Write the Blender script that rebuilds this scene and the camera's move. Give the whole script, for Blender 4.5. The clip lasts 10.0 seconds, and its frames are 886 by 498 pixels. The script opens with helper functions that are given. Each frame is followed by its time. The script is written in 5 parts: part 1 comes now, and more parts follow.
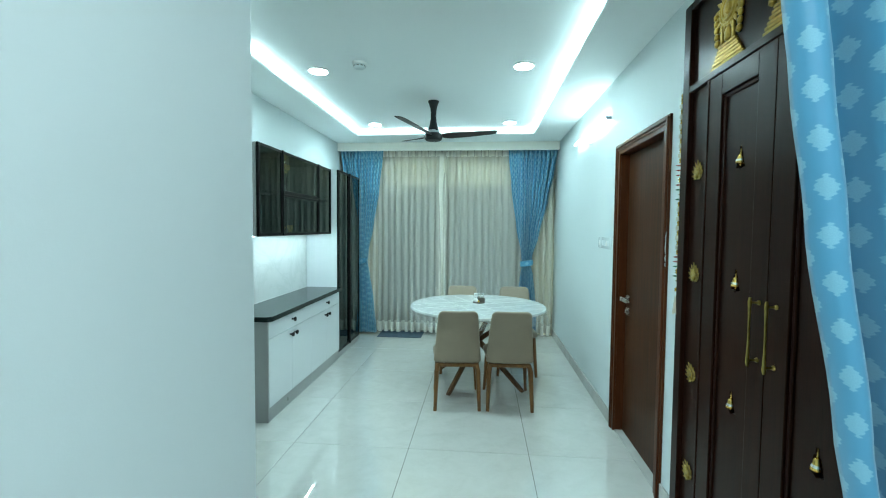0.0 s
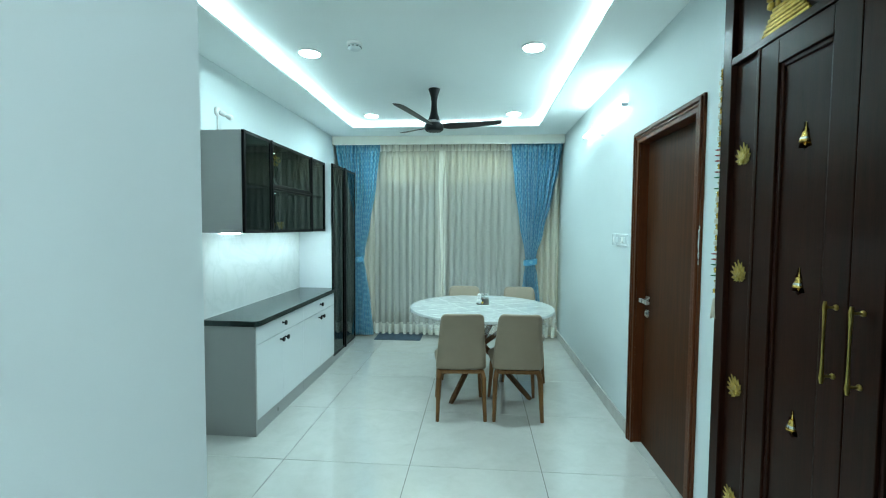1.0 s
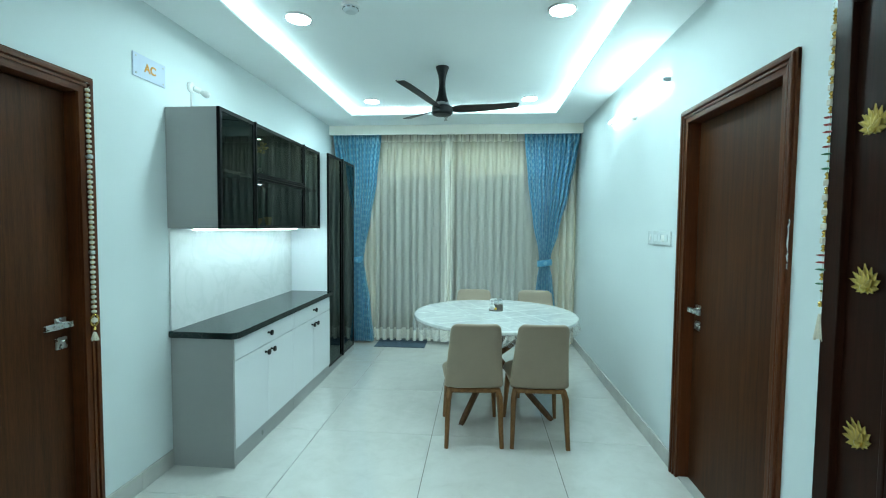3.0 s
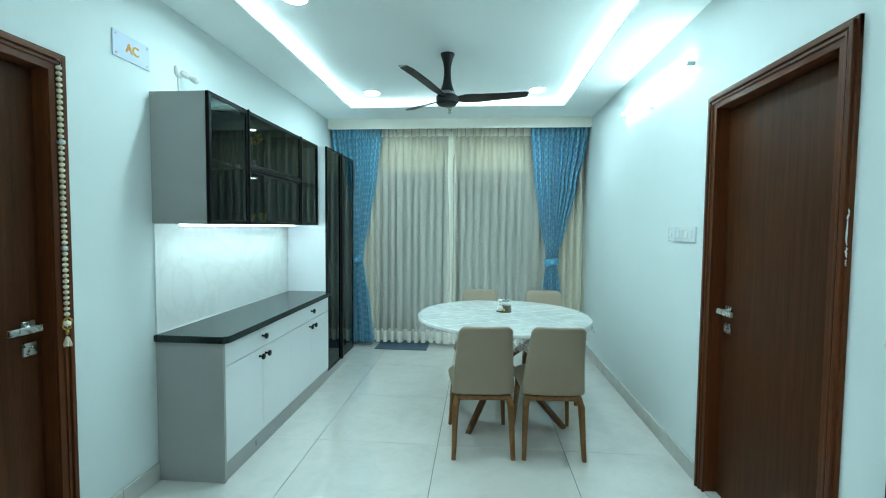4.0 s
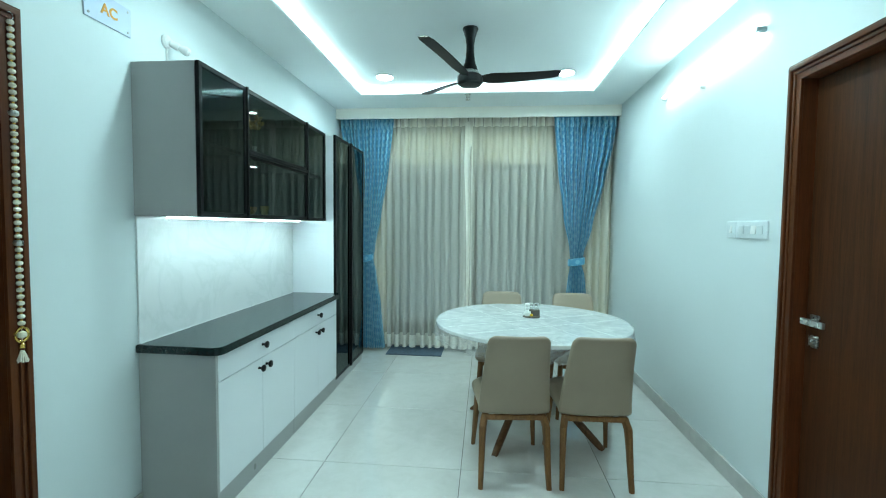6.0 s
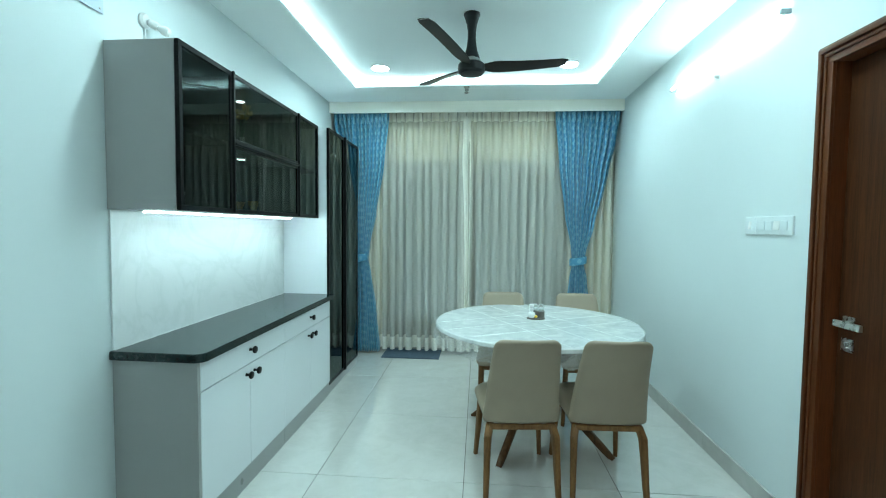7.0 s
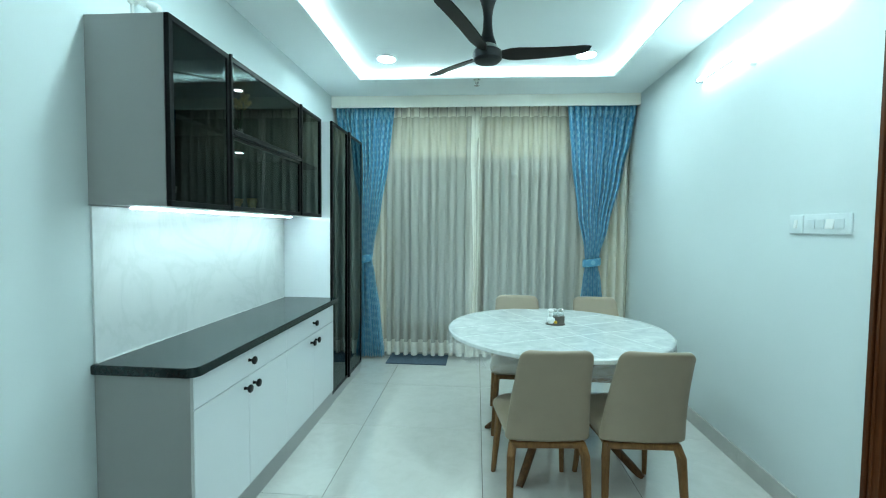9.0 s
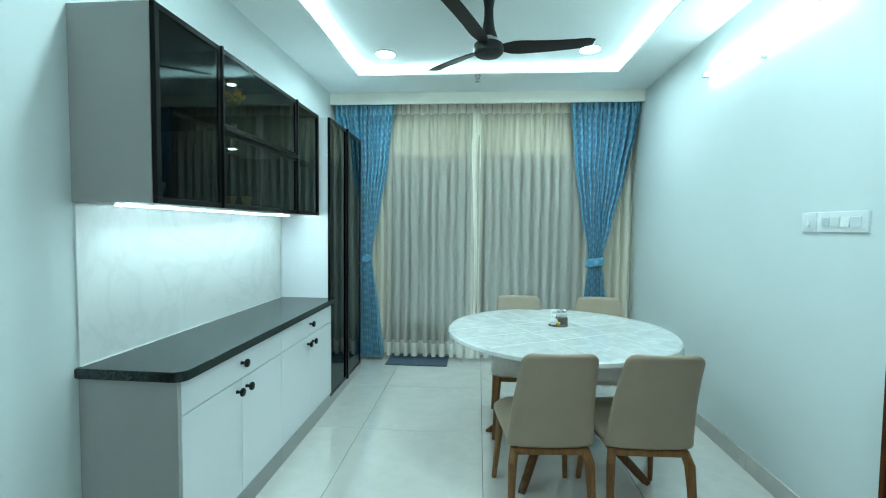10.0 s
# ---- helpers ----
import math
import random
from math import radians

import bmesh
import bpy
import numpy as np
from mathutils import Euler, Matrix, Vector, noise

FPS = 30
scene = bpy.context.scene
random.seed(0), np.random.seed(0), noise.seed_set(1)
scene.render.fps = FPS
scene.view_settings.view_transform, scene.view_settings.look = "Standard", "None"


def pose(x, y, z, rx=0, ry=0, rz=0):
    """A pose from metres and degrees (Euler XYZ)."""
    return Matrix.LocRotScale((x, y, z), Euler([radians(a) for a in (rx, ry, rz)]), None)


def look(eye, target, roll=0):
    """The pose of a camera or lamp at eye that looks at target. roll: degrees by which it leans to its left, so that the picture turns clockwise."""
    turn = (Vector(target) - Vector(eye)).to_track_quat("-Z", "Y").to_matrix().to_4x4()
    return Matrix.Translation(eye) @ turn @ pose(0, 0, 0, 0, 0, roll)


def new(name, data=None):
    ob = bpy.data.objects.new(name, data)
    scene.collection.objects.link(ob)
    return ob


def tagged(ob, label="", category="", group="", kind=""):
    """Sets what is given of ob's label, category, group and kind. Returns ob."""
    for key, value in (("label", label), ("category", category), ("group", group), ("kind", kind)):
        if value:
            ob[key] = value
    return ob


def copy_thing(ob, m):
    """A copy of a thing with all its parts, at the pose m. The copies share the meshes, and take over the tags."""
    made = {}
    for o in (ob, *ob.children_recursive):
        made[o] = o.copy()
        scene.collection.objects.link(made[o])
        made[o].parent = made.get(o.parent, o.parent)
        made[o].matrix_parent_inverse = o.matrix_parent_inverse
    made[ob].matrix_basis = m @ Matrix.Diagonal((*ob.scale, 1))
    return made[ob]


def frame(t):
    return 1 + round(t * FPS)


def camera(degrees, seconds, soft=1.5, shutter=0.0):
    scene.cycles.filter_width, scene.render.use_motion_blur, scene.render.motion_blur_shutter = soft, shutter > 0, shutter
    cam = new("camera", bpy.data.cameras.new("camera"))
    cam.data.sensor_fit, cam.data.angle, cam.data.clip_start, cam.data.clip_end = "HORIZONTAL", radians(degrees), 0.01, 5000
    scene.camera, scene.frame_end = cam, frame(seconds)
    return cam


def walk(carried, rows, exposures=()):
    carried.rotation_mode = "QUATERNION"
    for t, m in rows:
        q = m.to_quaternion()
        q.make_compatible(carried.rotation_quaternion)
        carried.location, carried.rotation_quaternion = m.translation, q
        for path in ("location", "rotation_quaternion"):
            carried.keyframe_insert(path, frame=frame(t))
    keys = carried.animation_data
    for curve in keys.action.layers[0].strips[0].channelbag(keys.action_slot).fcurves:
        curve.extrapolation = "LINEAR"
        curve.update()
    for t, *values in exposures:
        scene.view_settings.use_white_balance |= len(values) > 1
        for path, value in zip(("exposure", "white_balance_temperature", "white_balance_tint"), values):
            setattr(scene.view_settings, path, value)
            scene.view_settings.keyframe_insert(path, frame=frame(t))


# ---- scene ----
cam = camera(90.1, 10.0, soft=1.1)
PATH = [
    (0, (0.11, 0.152, 1.489), (-0.064, 2.142, 1.392), 0.5),
    (0.5, (0.067, 0.272, 1.478), (-0.09, 2.264, 1.378), 0.4),
    (1, (0.041, 0.412, 1.462), (-0.117, 2.403, 1.363), 0.4),
    (1.5, (0.017, 0.544, 1.462), (-0.145, 2.535, 1.362), 0.5),
    (2, (-0.007, 0.662, 1.459), (-0.174, 2.653, 1.358), 0.4),
    (2.5, (-0.026, 0.764, 1.451), (-0.195, 2.755, 1.349), 0.5),
    (4, (-0.118, 1.055, 1.407), (-0.277, 3.046, 1.307), 0.5),
    (4.5, (-0.154, 1.133, 1.396), (-0.321, 3.123, 1.295), 0.6),
    (5, (-0.192, 1.224, 1.384), (-0.372, 3.214, 1.286), 0.5),
    (5.5, (-0.222, 1.31, 1.383), (-0.418, 3.297, 1.281), 0.6),
    (7, (-0.304, 1.55, 1.352), (-0.463, 3.541, 1.253), 0.6),
    (7.5, (-0.344, 1.616, 1.345), (-0.496, 3.608, 1.25), 0.6),
    (8, (-0.374, 1.667, 1.347), (-0.523, 3.66, 1.251), 0.6),
    (8.5, (-0.401, 1.708, 1.348), (-0.547, 3.7, 1.251), 0.6),
    (9, (-0.413, 1.741, 1.341), (-0.563, 3.733, 1.246), 0.6),
    (9.5, (-0.415, 1.776, 1.338), (-0.568, 3.768, 1.242), 0.6),
    (10, (-0.406, 1.814, 1.335), (-0.564, 3.805, 1.238), 0.6),
]
walk(cam, [(t, look(eye, target, roll)) for t, eye, target, roll in PATH])

# ---- world and light levels ----
world = bpy.data.worlds.new("night_sky")
scene.world = world
world.use_nodes = True
world.node_tree.nodes["Background"].inputs[0].default_value = (0.02, 0.03, 0.045, 1)
world.node_tree.nodes["Background"].inputs[1].default_value = 1.0
COOL = (0.63, 0.95, 1.0)
COVE, SPOT, TUBE, SHELF_LED = 80.0, 378.0, 44.0, 260.0
FOYER = (0.78, 0.95, 1.0)

# ---- plan ----
XW, XE = -1.858, 1.106          # side walls of the dining room
XF, YF = -0.36, 1.027          # foyer wall and the corner where it ends
YN, YS = 6.40, -1.60          # window wall, wall behind the start
ZC, ZU = 2.624, 2.691          # lowered ceiling, raised panel
CX0, CX1, CY0, CY1 = -1.450, 0.722, 1.62, 5.604   # the recess


# ---- mesh helpers ----
def box(bm, x0, x1, y0, y1, z0, z1, bev=0.0, seg=2):
    t = bmesh.new()
    bmesh.ops.create_cube(t, size=1)
    for v in t.verts:
        v.co = Vector(((x0 + x1) / 2 + v.co.x * (x1 - x0), (y0 + y1) / 2 + v.co.y * (y1 - y0), (z0 + z1) / 2 + v.co.z * (z1 - z0)))
    if bev > 0:
        bmesh.ops.bevel(t, geom=t.edges[:], offset=bev, segments=seg, profile=0.5, affect="EDGES")
    add(bm, t)


def add(bm, t, m=None):
    if m is not None:
        bmesh.ops.transform(t, matrix=m, verts=t.verts[:])
    me = bpy.data.meshes.new("tmp")
    t.to_mesh(me)
    t.free()
    bm.from_mesh(me)
    bpy.data.meshes.remove(me)


def ring_surface(bm, rings, close_u=True, cap=True):
    """Joins rings of points into a skin."""
    vs = [[bm.verts.new(p) for p in r] for r in rings]
    n = len(vs[0])
    for a, b in zip(vs, vs[1:]):
        for i in range(n if close_u else n - 1):
            bm.faces.new((a[i], a[(i + 1) % n], b[(i + 1) % n], b[i]))
    if cap and close_u:
        bm.faces.new(vs[0][::-1])
        bm.faces.new(vs[-1])


def lathe(bm, profile, m=None, seg=20):
    """Turns rows of (radius, height) round z."""
    t = bmesh.new()
    ring_surface(t, [[(r * math.cos(2 * math.pi * i / seg), r * math.sin(2 * math.pi * i / seg), z) for i in range(seg)] for r, z in profile])
    add(bm, t, m)


def rod(bm, p0, p1, r0, r1=None, seg=20):
    p0, p1 = Vector(p0), Vector(p1)
    r1 = r0 if r1 is None else r1
    m = Matrix.Translation(p0) @ (p1 - p0).to_track_quat("Z", "Y").to_matrix().to_4x4()
    lathe(bm, [(r0, 0), (r1, (p1 - p0).length)], m, seg)


def sweep(bm, pts, w, h, tilt=0.0, seg=8, power=3.0):
    """A bar of rounded section along points; w and h may be lists."""
    pts = [Vector(p) for p in pts]
    rings = []
    for i, p in enumerate(pts):
        d = (pts[min(i + 1, len(pts) - 1)] - pts[max(i - 1, 0)]).normalized()
        side = d.cross(Vector((0, 0, 1)))
        side = side.normalized() if side.length > 0.05 else Vector((1, 0, 0))
        up = side.cross(d).normalized()
        a = w[i] if isinstance(w, (list, tuple)) else w
        b = h[i] if isinstance(h, (list, tuple)) else h
        ring = []
        for k in range(seg * 2):
            c, s = math.cos(math.pi * (k + 0.5) / seg), math.sin(math.pi * (k + 0.5) / seg)
            c, s = math.copysign(abs(c) ** (2 / power), c), math.copysign(abs(s) ** (2 / power), s)
            ring.append(p + side * (a / 2 * c) + up * (b / 2 * s))
        rings.append(ring)
    ring_surface(bm, rings)


def mesh_of(name, bm, material, crease=0.36, recalc=True):
    if recalc:
        bmesh.ops.recalc_face_normals(bm, faces=bm.faces[:])
    for f in bm.faces:
        f.smooth = True
    for e in bm.edges:
        if len(e.link_faces) == 2 and e.calc_face_angle(0) > crease:
            e.smooth = False
    me = bpy.data.meshes.new(name)
    bm.to_mesh(me)
    bm.free()
    me.materials.append(material)
    return me


def place(name, me, parent=None, m=None, label=""):
    """Links a mesh as an object under a thing or a part, at the world pose m."""
    ob = new(name, me)
    if parent is not None:
        ob.parent = parent
        if parent.parent is None:
            ob.matrix_parent_inverse = parent.matrix_basis.inverted()
    if m is not None:
        ob.matrix_basis = m
    if label:
        ob["label"] = label
    return ob


def part(name, bm, material, parent=None, label="", crease=0.36, recalc=True):
    return place(name, mesh_of(name, bm, material, crease, recalc), parent, None, label)


def thing(name, at, label, category, group="", kind=""):
    ob = new(name)
    ob.empty_display_size = 0.1
    ob.matrix_basis = Matrix.Translation(at)
    return tagged(ob, label, category, group, kind)


def lerp_rows(rows, z):
    """Smooth interpolation in rows of (z, value), z falling."""
    if z >= rows[0][0]:
        return rows[0][1]
    for (za, a), (zb, b) in zip(rows, rows[1:]):
        if z >= zb:
            f = (za - z) / (za - zb)
            f = f * f * (3 - 2 * f) * 0.5 + f * 0.5
            return a + (b - a) * f
    return rows[-1][1]


# ---- materials ----
def nodes_of(name):
    m = bpy.data.materials.new(name)
    m.use_nodes = True
    nt = m.node_tree
    return m, nt, nt.nodes["Principled BSDF"]


def nd(nt, kind, **values):
    n = nt.nodes.new(kind)
    for k, v in values.items():
        n.inputs[k.replace("_", " ")].default_value = v
    return n


def math_node(nt, op, a, b=None, c=None):
    n = nt.nodes.new("ShaderNodeMath")
    n.operation = op
    for i, v in enumerate((a, b, c)):
        if v is None:
            continue
        if isinstance(v, (int, float)):
            n.inputs[i].default_value = v
        else:
            nt.links.new(v, n.inputs[i])
    return n.outputs[0]


def ramp(nt, fac, stops):
    r = nt.nodes.new("ShaderNodeValToRGB")
    while len(r.color_ramp.elements) < len(stops):
        r.color_ramp.elements.new(0.5)
    for e, (p, c) in zip(r.color_ramp.elements, stops):
        e.position, e.color = p, (*c, 1) if len(c) == 3 else c
    nt.links.new(fac, r.inputs[0])
    return r.outputs[0]


def coords(nt, scale=(1, 1, 1), kind="Object", random_shift=False):
    tc = nt.nodes.new("ShaderNodeTexCoord")
    mp = nt.nodes.new("ShaderNodeMapping")
    mp.inputs["Scale"].default_value = scale
    nt.links.new(tc.outputs[kind], mp.inputs[0])
    if random_shift:
        oi = nt.nodes.new("ShaderNodeObjectInfo")
        sc = math_node(nt, "MULTIPLY", oi.outputs["Random"], 37.0)
        cb = nt.nodes.new("ShaderNodeCombineXYZ")
        nt.links.new(sc, cb.inputs[0]), nt.links.new(sc, cb.inputs[1])
        nt.links.new(cb.outputs[0], mp.inputs["Location"])
    return mp.outputs[0]


def noise_tex(nt, vec, scale, detail=4, rough=0.55, dist=0.0):
    n = nd(nt, "ShaderNodeTexNoise", Scale=scale, Detail=detail, Roughness=rough, Distortion=dist)
    nt.links.new(vec, n.inputs["Vector"])
    return n.outputs["Fac"]


def bump(nt, bsdf, height, strength, distance=0.002):
    b = nd(nt, "ShaderNodeBump", Strength=strength, Distance=distance)
    nt.links.new(height, b.inputs["Height"])
    nt.links.new(b.outputs[0], bsdf.inputs["Normal"])


def rgb(c, k=1.0):
    return tuple(min(1, v * k) for v in c)


def plain(name, color, rough=0.5, metal=0.0, vary=0.06, scale=3.0, grain=60.0, bumps=0.05, spec=0.5, coat=0.0, rough_vary=0.06):
    """Paint, lacquer, stone, metal or plastic: broad unevenness of tone, fine grain in gloss and relief."""
    m, nt, b = nodes_of(name)
    v = coords(nt)
    broad, fine = noise_tex(nt, v, scale, 3), noise_tex(nt, v, grain, 4)
    nt.links.new(ramp(nt, broad, [(0.3, rgb(color, 1 - vary)), (0.7, rgb(color, 1 + vary))]), b.inputs["Base Color"])
    r = math_node(nt, "MULTIPLY_ADD", broad, rough_vary * 2, rough - rough_vary)
    nt.links.new(r, b.inputs["Roughness"])
    b.inputs["Metallic"].default_value = metal
    b.inputs["Specular IOR Level"].default_value = spec
    b.inputs["Coat Weight"].default_value = coat
    b.inputs["Coat Roughness"].default_value = 0.05
    if bumps:
        bump(nt, b, fine, bumps)
    return m


def wood(name, dark, light, axis="z", rough=0.38, scale=1.0, coat=0.0, fine=1.0, spec=0.2):
    m, nt, b = nodes_of(name)
    b.inputs["Specular IOR Level"].default_value = spec
    st = {"x": (0.6, 14, 14), "y": (14, 0.6, 14), "z": (14, 14, 0.6)}[axis]
    v = coords(nt, tuple(s * scale for s in st), random_shift=False)
    a = noise_tex(nt, v, 2.2, 6, 0.6, 0.6)
    c = noise_tex(nt, coords(nt, tuple(s * scale * 6 for s in st)), 3.0, 5, 0.7)
    mix = math_node(nt, "MULTIPLY_ADD", c, 0.45 * fine, math_node(nt, "MULTIPLY", a, 1 - 0.45 * fine))
    nt.links.new(ramp(nt, mix, [(0.32, dark), (0.5, tuple((p + q) / 2 for p, q in zip(dark, light))), (0.68, light)]), b.inputs["Base Color"])
    nt.links.new(math_node(nt, "MULTIPLY_ADD", c, 0.15, rough - 0.07), b.inputs["Roughness"])
    b.inputs["Coat Weight"].default_value = coat
    b.inputs["Coat Roughness"].default_value = 0.15
    bump(nt, b, c, 0.12, 0.001)
    return m


def lamp_mat(name, color, strength):
    m, nt, b = nodes_of(name)
    b.inputs["Base Color"].default_value = (0.9, 0.9, 0.9, 1)
    b.inputs["Emission Color"].default_value = (*color, 1)
    b.inputs["Emission Strength"].default_value = strength
    return m


def tile_mat():
    m, nt, b = nodes_of("polished_vitrified_tile")
    v = coords(nt, random_shift=True)
    broad, vein = noise_tex(nt, v, 2.3, 6, 0.6, 1.2), noise_tex(nt, v, 9, 8, 0.65, 0.8)
    mix = math_node(nt, "MULTIPLY_ADD", vein, 0.5, math_node(nt, "MULTIPLY", broad, 0.5))
    nt.links.new(ramp(nt, mix, [(0.3, (0.60, 0.585, 0.54)), (0.5, (0.665, 0.65, 0.61)), (0.7, (0.72, 0.705, 0.665))]), b.inputs["Base Color"])
    nt.links.new(math_node(nt, "MULTIPLY_ADD", vein, 0.03, 0.005), b.inputs["Roughness"])
    b.inputs["Specular IOR Level"].default_value = 1.0
    b.inputs["Coat Weight"].default_value = 1.0
    b.inputs["Coat Roughness"].default_value = 0.01
    b.inputs["Coat IOR"].default_value = 1.7
    return m


def marble_mat():
    m, nt, b = nodes_of("glossy_white_marble_laminate")
    v = coords(nt)
    n = noise_tex(nt, v, 2.0, 8, 0.6, 1.6)
    ridge = math_node(nt, "ABSOLUTE", math_node(nt, "SUBTRACT", n, 0.5))
    nt.links.new(ramp(nt, ridge, [(0.0, (0.71, 0.72, 0.71)), (0.05, (0.76, 0.765, 0.76)), (0.25, (0.79, 0.79, 0.78))]), b.inputs["Base Color"])
    b.inputs["Roughness"].default_value = 0.16
    bump(nt, b, noise_tex(nt, v, 5, 2), 0.03, 0.003)
    return m


def damask_mat():
    """Blue satin cloth with rows of woven leaf medallions, laid out on the cloth itself."""
    m, nt, b = nodes_of("blue_damask_satin")
    uv = nt.nodes.new("ShaderNodeUVMap")
    uv.uv_map = "cloth"
    sep = nt.nodes.new("ShaderNodeSeparateXYZ")
    nt.links.new(uv.outputs[0], sep.inputs[0])
    wob = nd(nt, "ShaderNodeTexNoise", Scale=110.0, Detail=2)
    nt.links.new(uv.outputs[0], wob.inputs["Vector"])
    edge = math_node(nt, "MULTIPLY_ADD", wob.outputs["Fac"], 0.9, -0.45)
    motifs = None
    for du, dv in ((0.0, 0.0), (0.5, 0.5)):
        x = math_node(nt, "SUBTRACT", math_node(nt, "FRACT", math_node(nt, "ADD", math_node(nt, "DIVIDE", sep.outputs[0], 0.086), du)), 0.5)
        y = math_node(nt, "SUBTRACT", math_node(nt, "FRACT", math_node(nt, "ADD", math_node(nt, "DIVIDE", sep.outputs[1], 0.076), dv)), 0.5)
        ax, ay = math_node(nt, "ABSOLUTE", math_node(nt, "DIVIDE", x, 0.225)), math_node(nt, "ABSOLUTE", math_node(nt, "DIVIDE", y, 0.29))
        d = math_node(nt, "POWER", math_node(nt, "ADD", math_node(nt, "POWER", ax, 1.2), math_node(nt, "POWER", ay, 1.2)), 0.833)
        lobes = math_node(nt, "MULTIPLY", math_node(nt, "COSINE", math_node(nt, "MULTIPLY", y, 62.0)), 0.10)
        d = math_node(nt, "ADD", math_node(nt, "ADD", d, lobes), math_node(nt, "MULTIPLY", edge, 0.4))
        k = nt.nodes.new("ShaderNodeMapRange")
        nt.links.new(d, k.inputs[0])
        k.inputs[1].default_value, k.inputs[2].default_value, k.inputs[3].default_value, k.inputs[4].default_value = 0.86, 0.98, 1.0, 0.0
        motifs = k.outputs[0] if motifs is None else math_node(nt, "MAXIMUM", motifs, k.outputs[0])
    weave = nd(nt, "ShaderNodeTexNoise", Scale=500.0, Detail=2)
    nt.links.new(uv.outputs[0], weave.inputs["Vector"])
    fac = math_node(nt, "MULTIPLY", motifs, math_node(nt, "MULTIPLY_ADD", weave.outputs["Fac"], 0.7, 0.45))
    nt.links.new(ramp(nt, fac, [(0.0, (0.056, 0.240, 0.380)), (1.0, (0.185, 0.405, 0.505))]), b.inputs["Base Color"])
    nt.links.new(math_node(nt, "MULTIPLY_ADD", motifs, 0.12, 0.42), b.inputs["Roughness"])
    b.inputs["Sheen Weight"].default_value = 0.25
    bump(nt, b, math_node(nt, "ADD", motifs, weave.outputs["Fac"]), 0.15, 0.0008)
    return m


def sheer_mat(name, cover):
    """Loose cream weave: part of the light goes straight through, part through the threads."""
    m, nt, b = nodes_of(name)
    out = nt.nodes["Material Output"]
    uv = nt.nodes.new("ShaderNodeUVMap")
    uv.uv_map = "cloth"
    mp = nt.nodes.new("ShaderNodeMapping")
    mp.inputs["Scale"].default_value = (40, 900, 1)
    nt.links.new(uv.outputs[0], mp.inputs[0])
    slub = noise_tex(nt, mp.outputs[0], 1.0, 3)
    tint = ramp(nt, slub, [(0.3, (0.87, 0.83, 0.74)), (0.7, (0.96, 0.92, 0.83))])
    nt.links.new(tint, b.inputs["Base Color"])
    b.inputs["Roughness"].default_value = 0.7
    tr, tl = nt.nodes.new("ShaderNodeBsdfTransparent"), nt.nodes.new("ShaderNodeBsdfTranslucent")
    nt.links.new(tint, tl.inputs[0])
    mix1, mix2 = nt.nodes.new("ShaderNodeMixShader"), nt.nodes.new("ShaderNodeMixShader")
    mix1.inputs[0].default_value = 0.10
    nt.links.new(b.outputs[0], mix1.inputs[1]), nt.links.new(tl.outputs[0], mix1.inputs[2])
    nt.links.new(math_node(nt, "MULTIPLY_ADD", slub, 0.16, cover - 0.08), mix2.inputs[0])
    nt.links.new(tr.outputs[0], mix2.inputs[1]), nt.links.new(mix1.outputs[0], mix2.inputs[2])
    nt.links.new(mix2.outputs[0], out.inputs[0])
    return m


def lace_mat():
    m, nt, b = nodes_of("clear_vinyl_lace")
    out = nt.nodes["Material Output"]
    v = coords(nt)
    vo = nd(nt, "ShaderNodeTexVoronoi", Scale=230.0)
    nt.links.new(v, vo.inputs["Vector"])
    holes = nt.nodes.new("ShaderNodeMapRange")
    nt.links.new(vo.outputs["Distance"], holes.inputs[0])
    holes.inputs[1].default_value, holes.inputs[2].default_value, holes.inputs[3].default_value, holes.inputs[4].default_value = 0.30, 0.52, 0.52, 0.08
    b.inputs["Base Color"].default_value = (0.82, 0.82, 0.80, 1)
    b.inputs["Roughness"].default_value = 0.25
    tr, mx = nt.nodes.new("ShaderNodeBsdfTransparent"), nt.nodes.new("ShaderNodeMixShader")
    nt.links.new(holes.outputs[0], mx.inputs[0])
    nt.links.new(tr.outputs[0], mx.inputs[1]), nt.links.new(b.outputs[0], mx.inputs[2])
    nt.links.new(mx.outputs[0], out.inputs[0])
    return m


def vinyl_mat():
    """Glossy embossed table cover, white veins on pale grey, with fold creases."""
    m, nt, b = nodes_of("embossed_white_vinyl")
    v = coords(nt)
    n, big = noise_tex(nt, v, 9, 8, 0.65, 1.2), noise_tex(nt, v, 2.6, 4, 0.5, 0.5)
    mix = math_node(nt, "MULTIPLY_ADD", big, 0.35, math_node(nt, "MULTIPLY", n, 0.65))
    nt.links.new(ramp(nt, mix, [(0.36, (0.47, 0.50, 0.49)), (0.5, (0.56, 0.585, 0.575)), (0.62, (0.66, 0.675, 0.66))]), b.inputs["Base Color"])
    b.inputs["Roughness"].default_value = 0.08
    b.inputs["Specular IOR Level"].default_value = 0.7
    bump(nt, b, noise_tex(nt, v, 16, 4, 0.6, 1.5), 0.12, 0.002)
    return m


def glass_mat(name, color, rough=0.0):
    m, nt, b = nodes_of(name)
    b.inputs["Base Color"].default_value = (*color, 1)
    b.inputs["Transmission Weight"].default_value = 1.0
    b.inputs["Roughness"].default_value = rough
    b.inputs["IOR"].default_value = 1.45
    return m


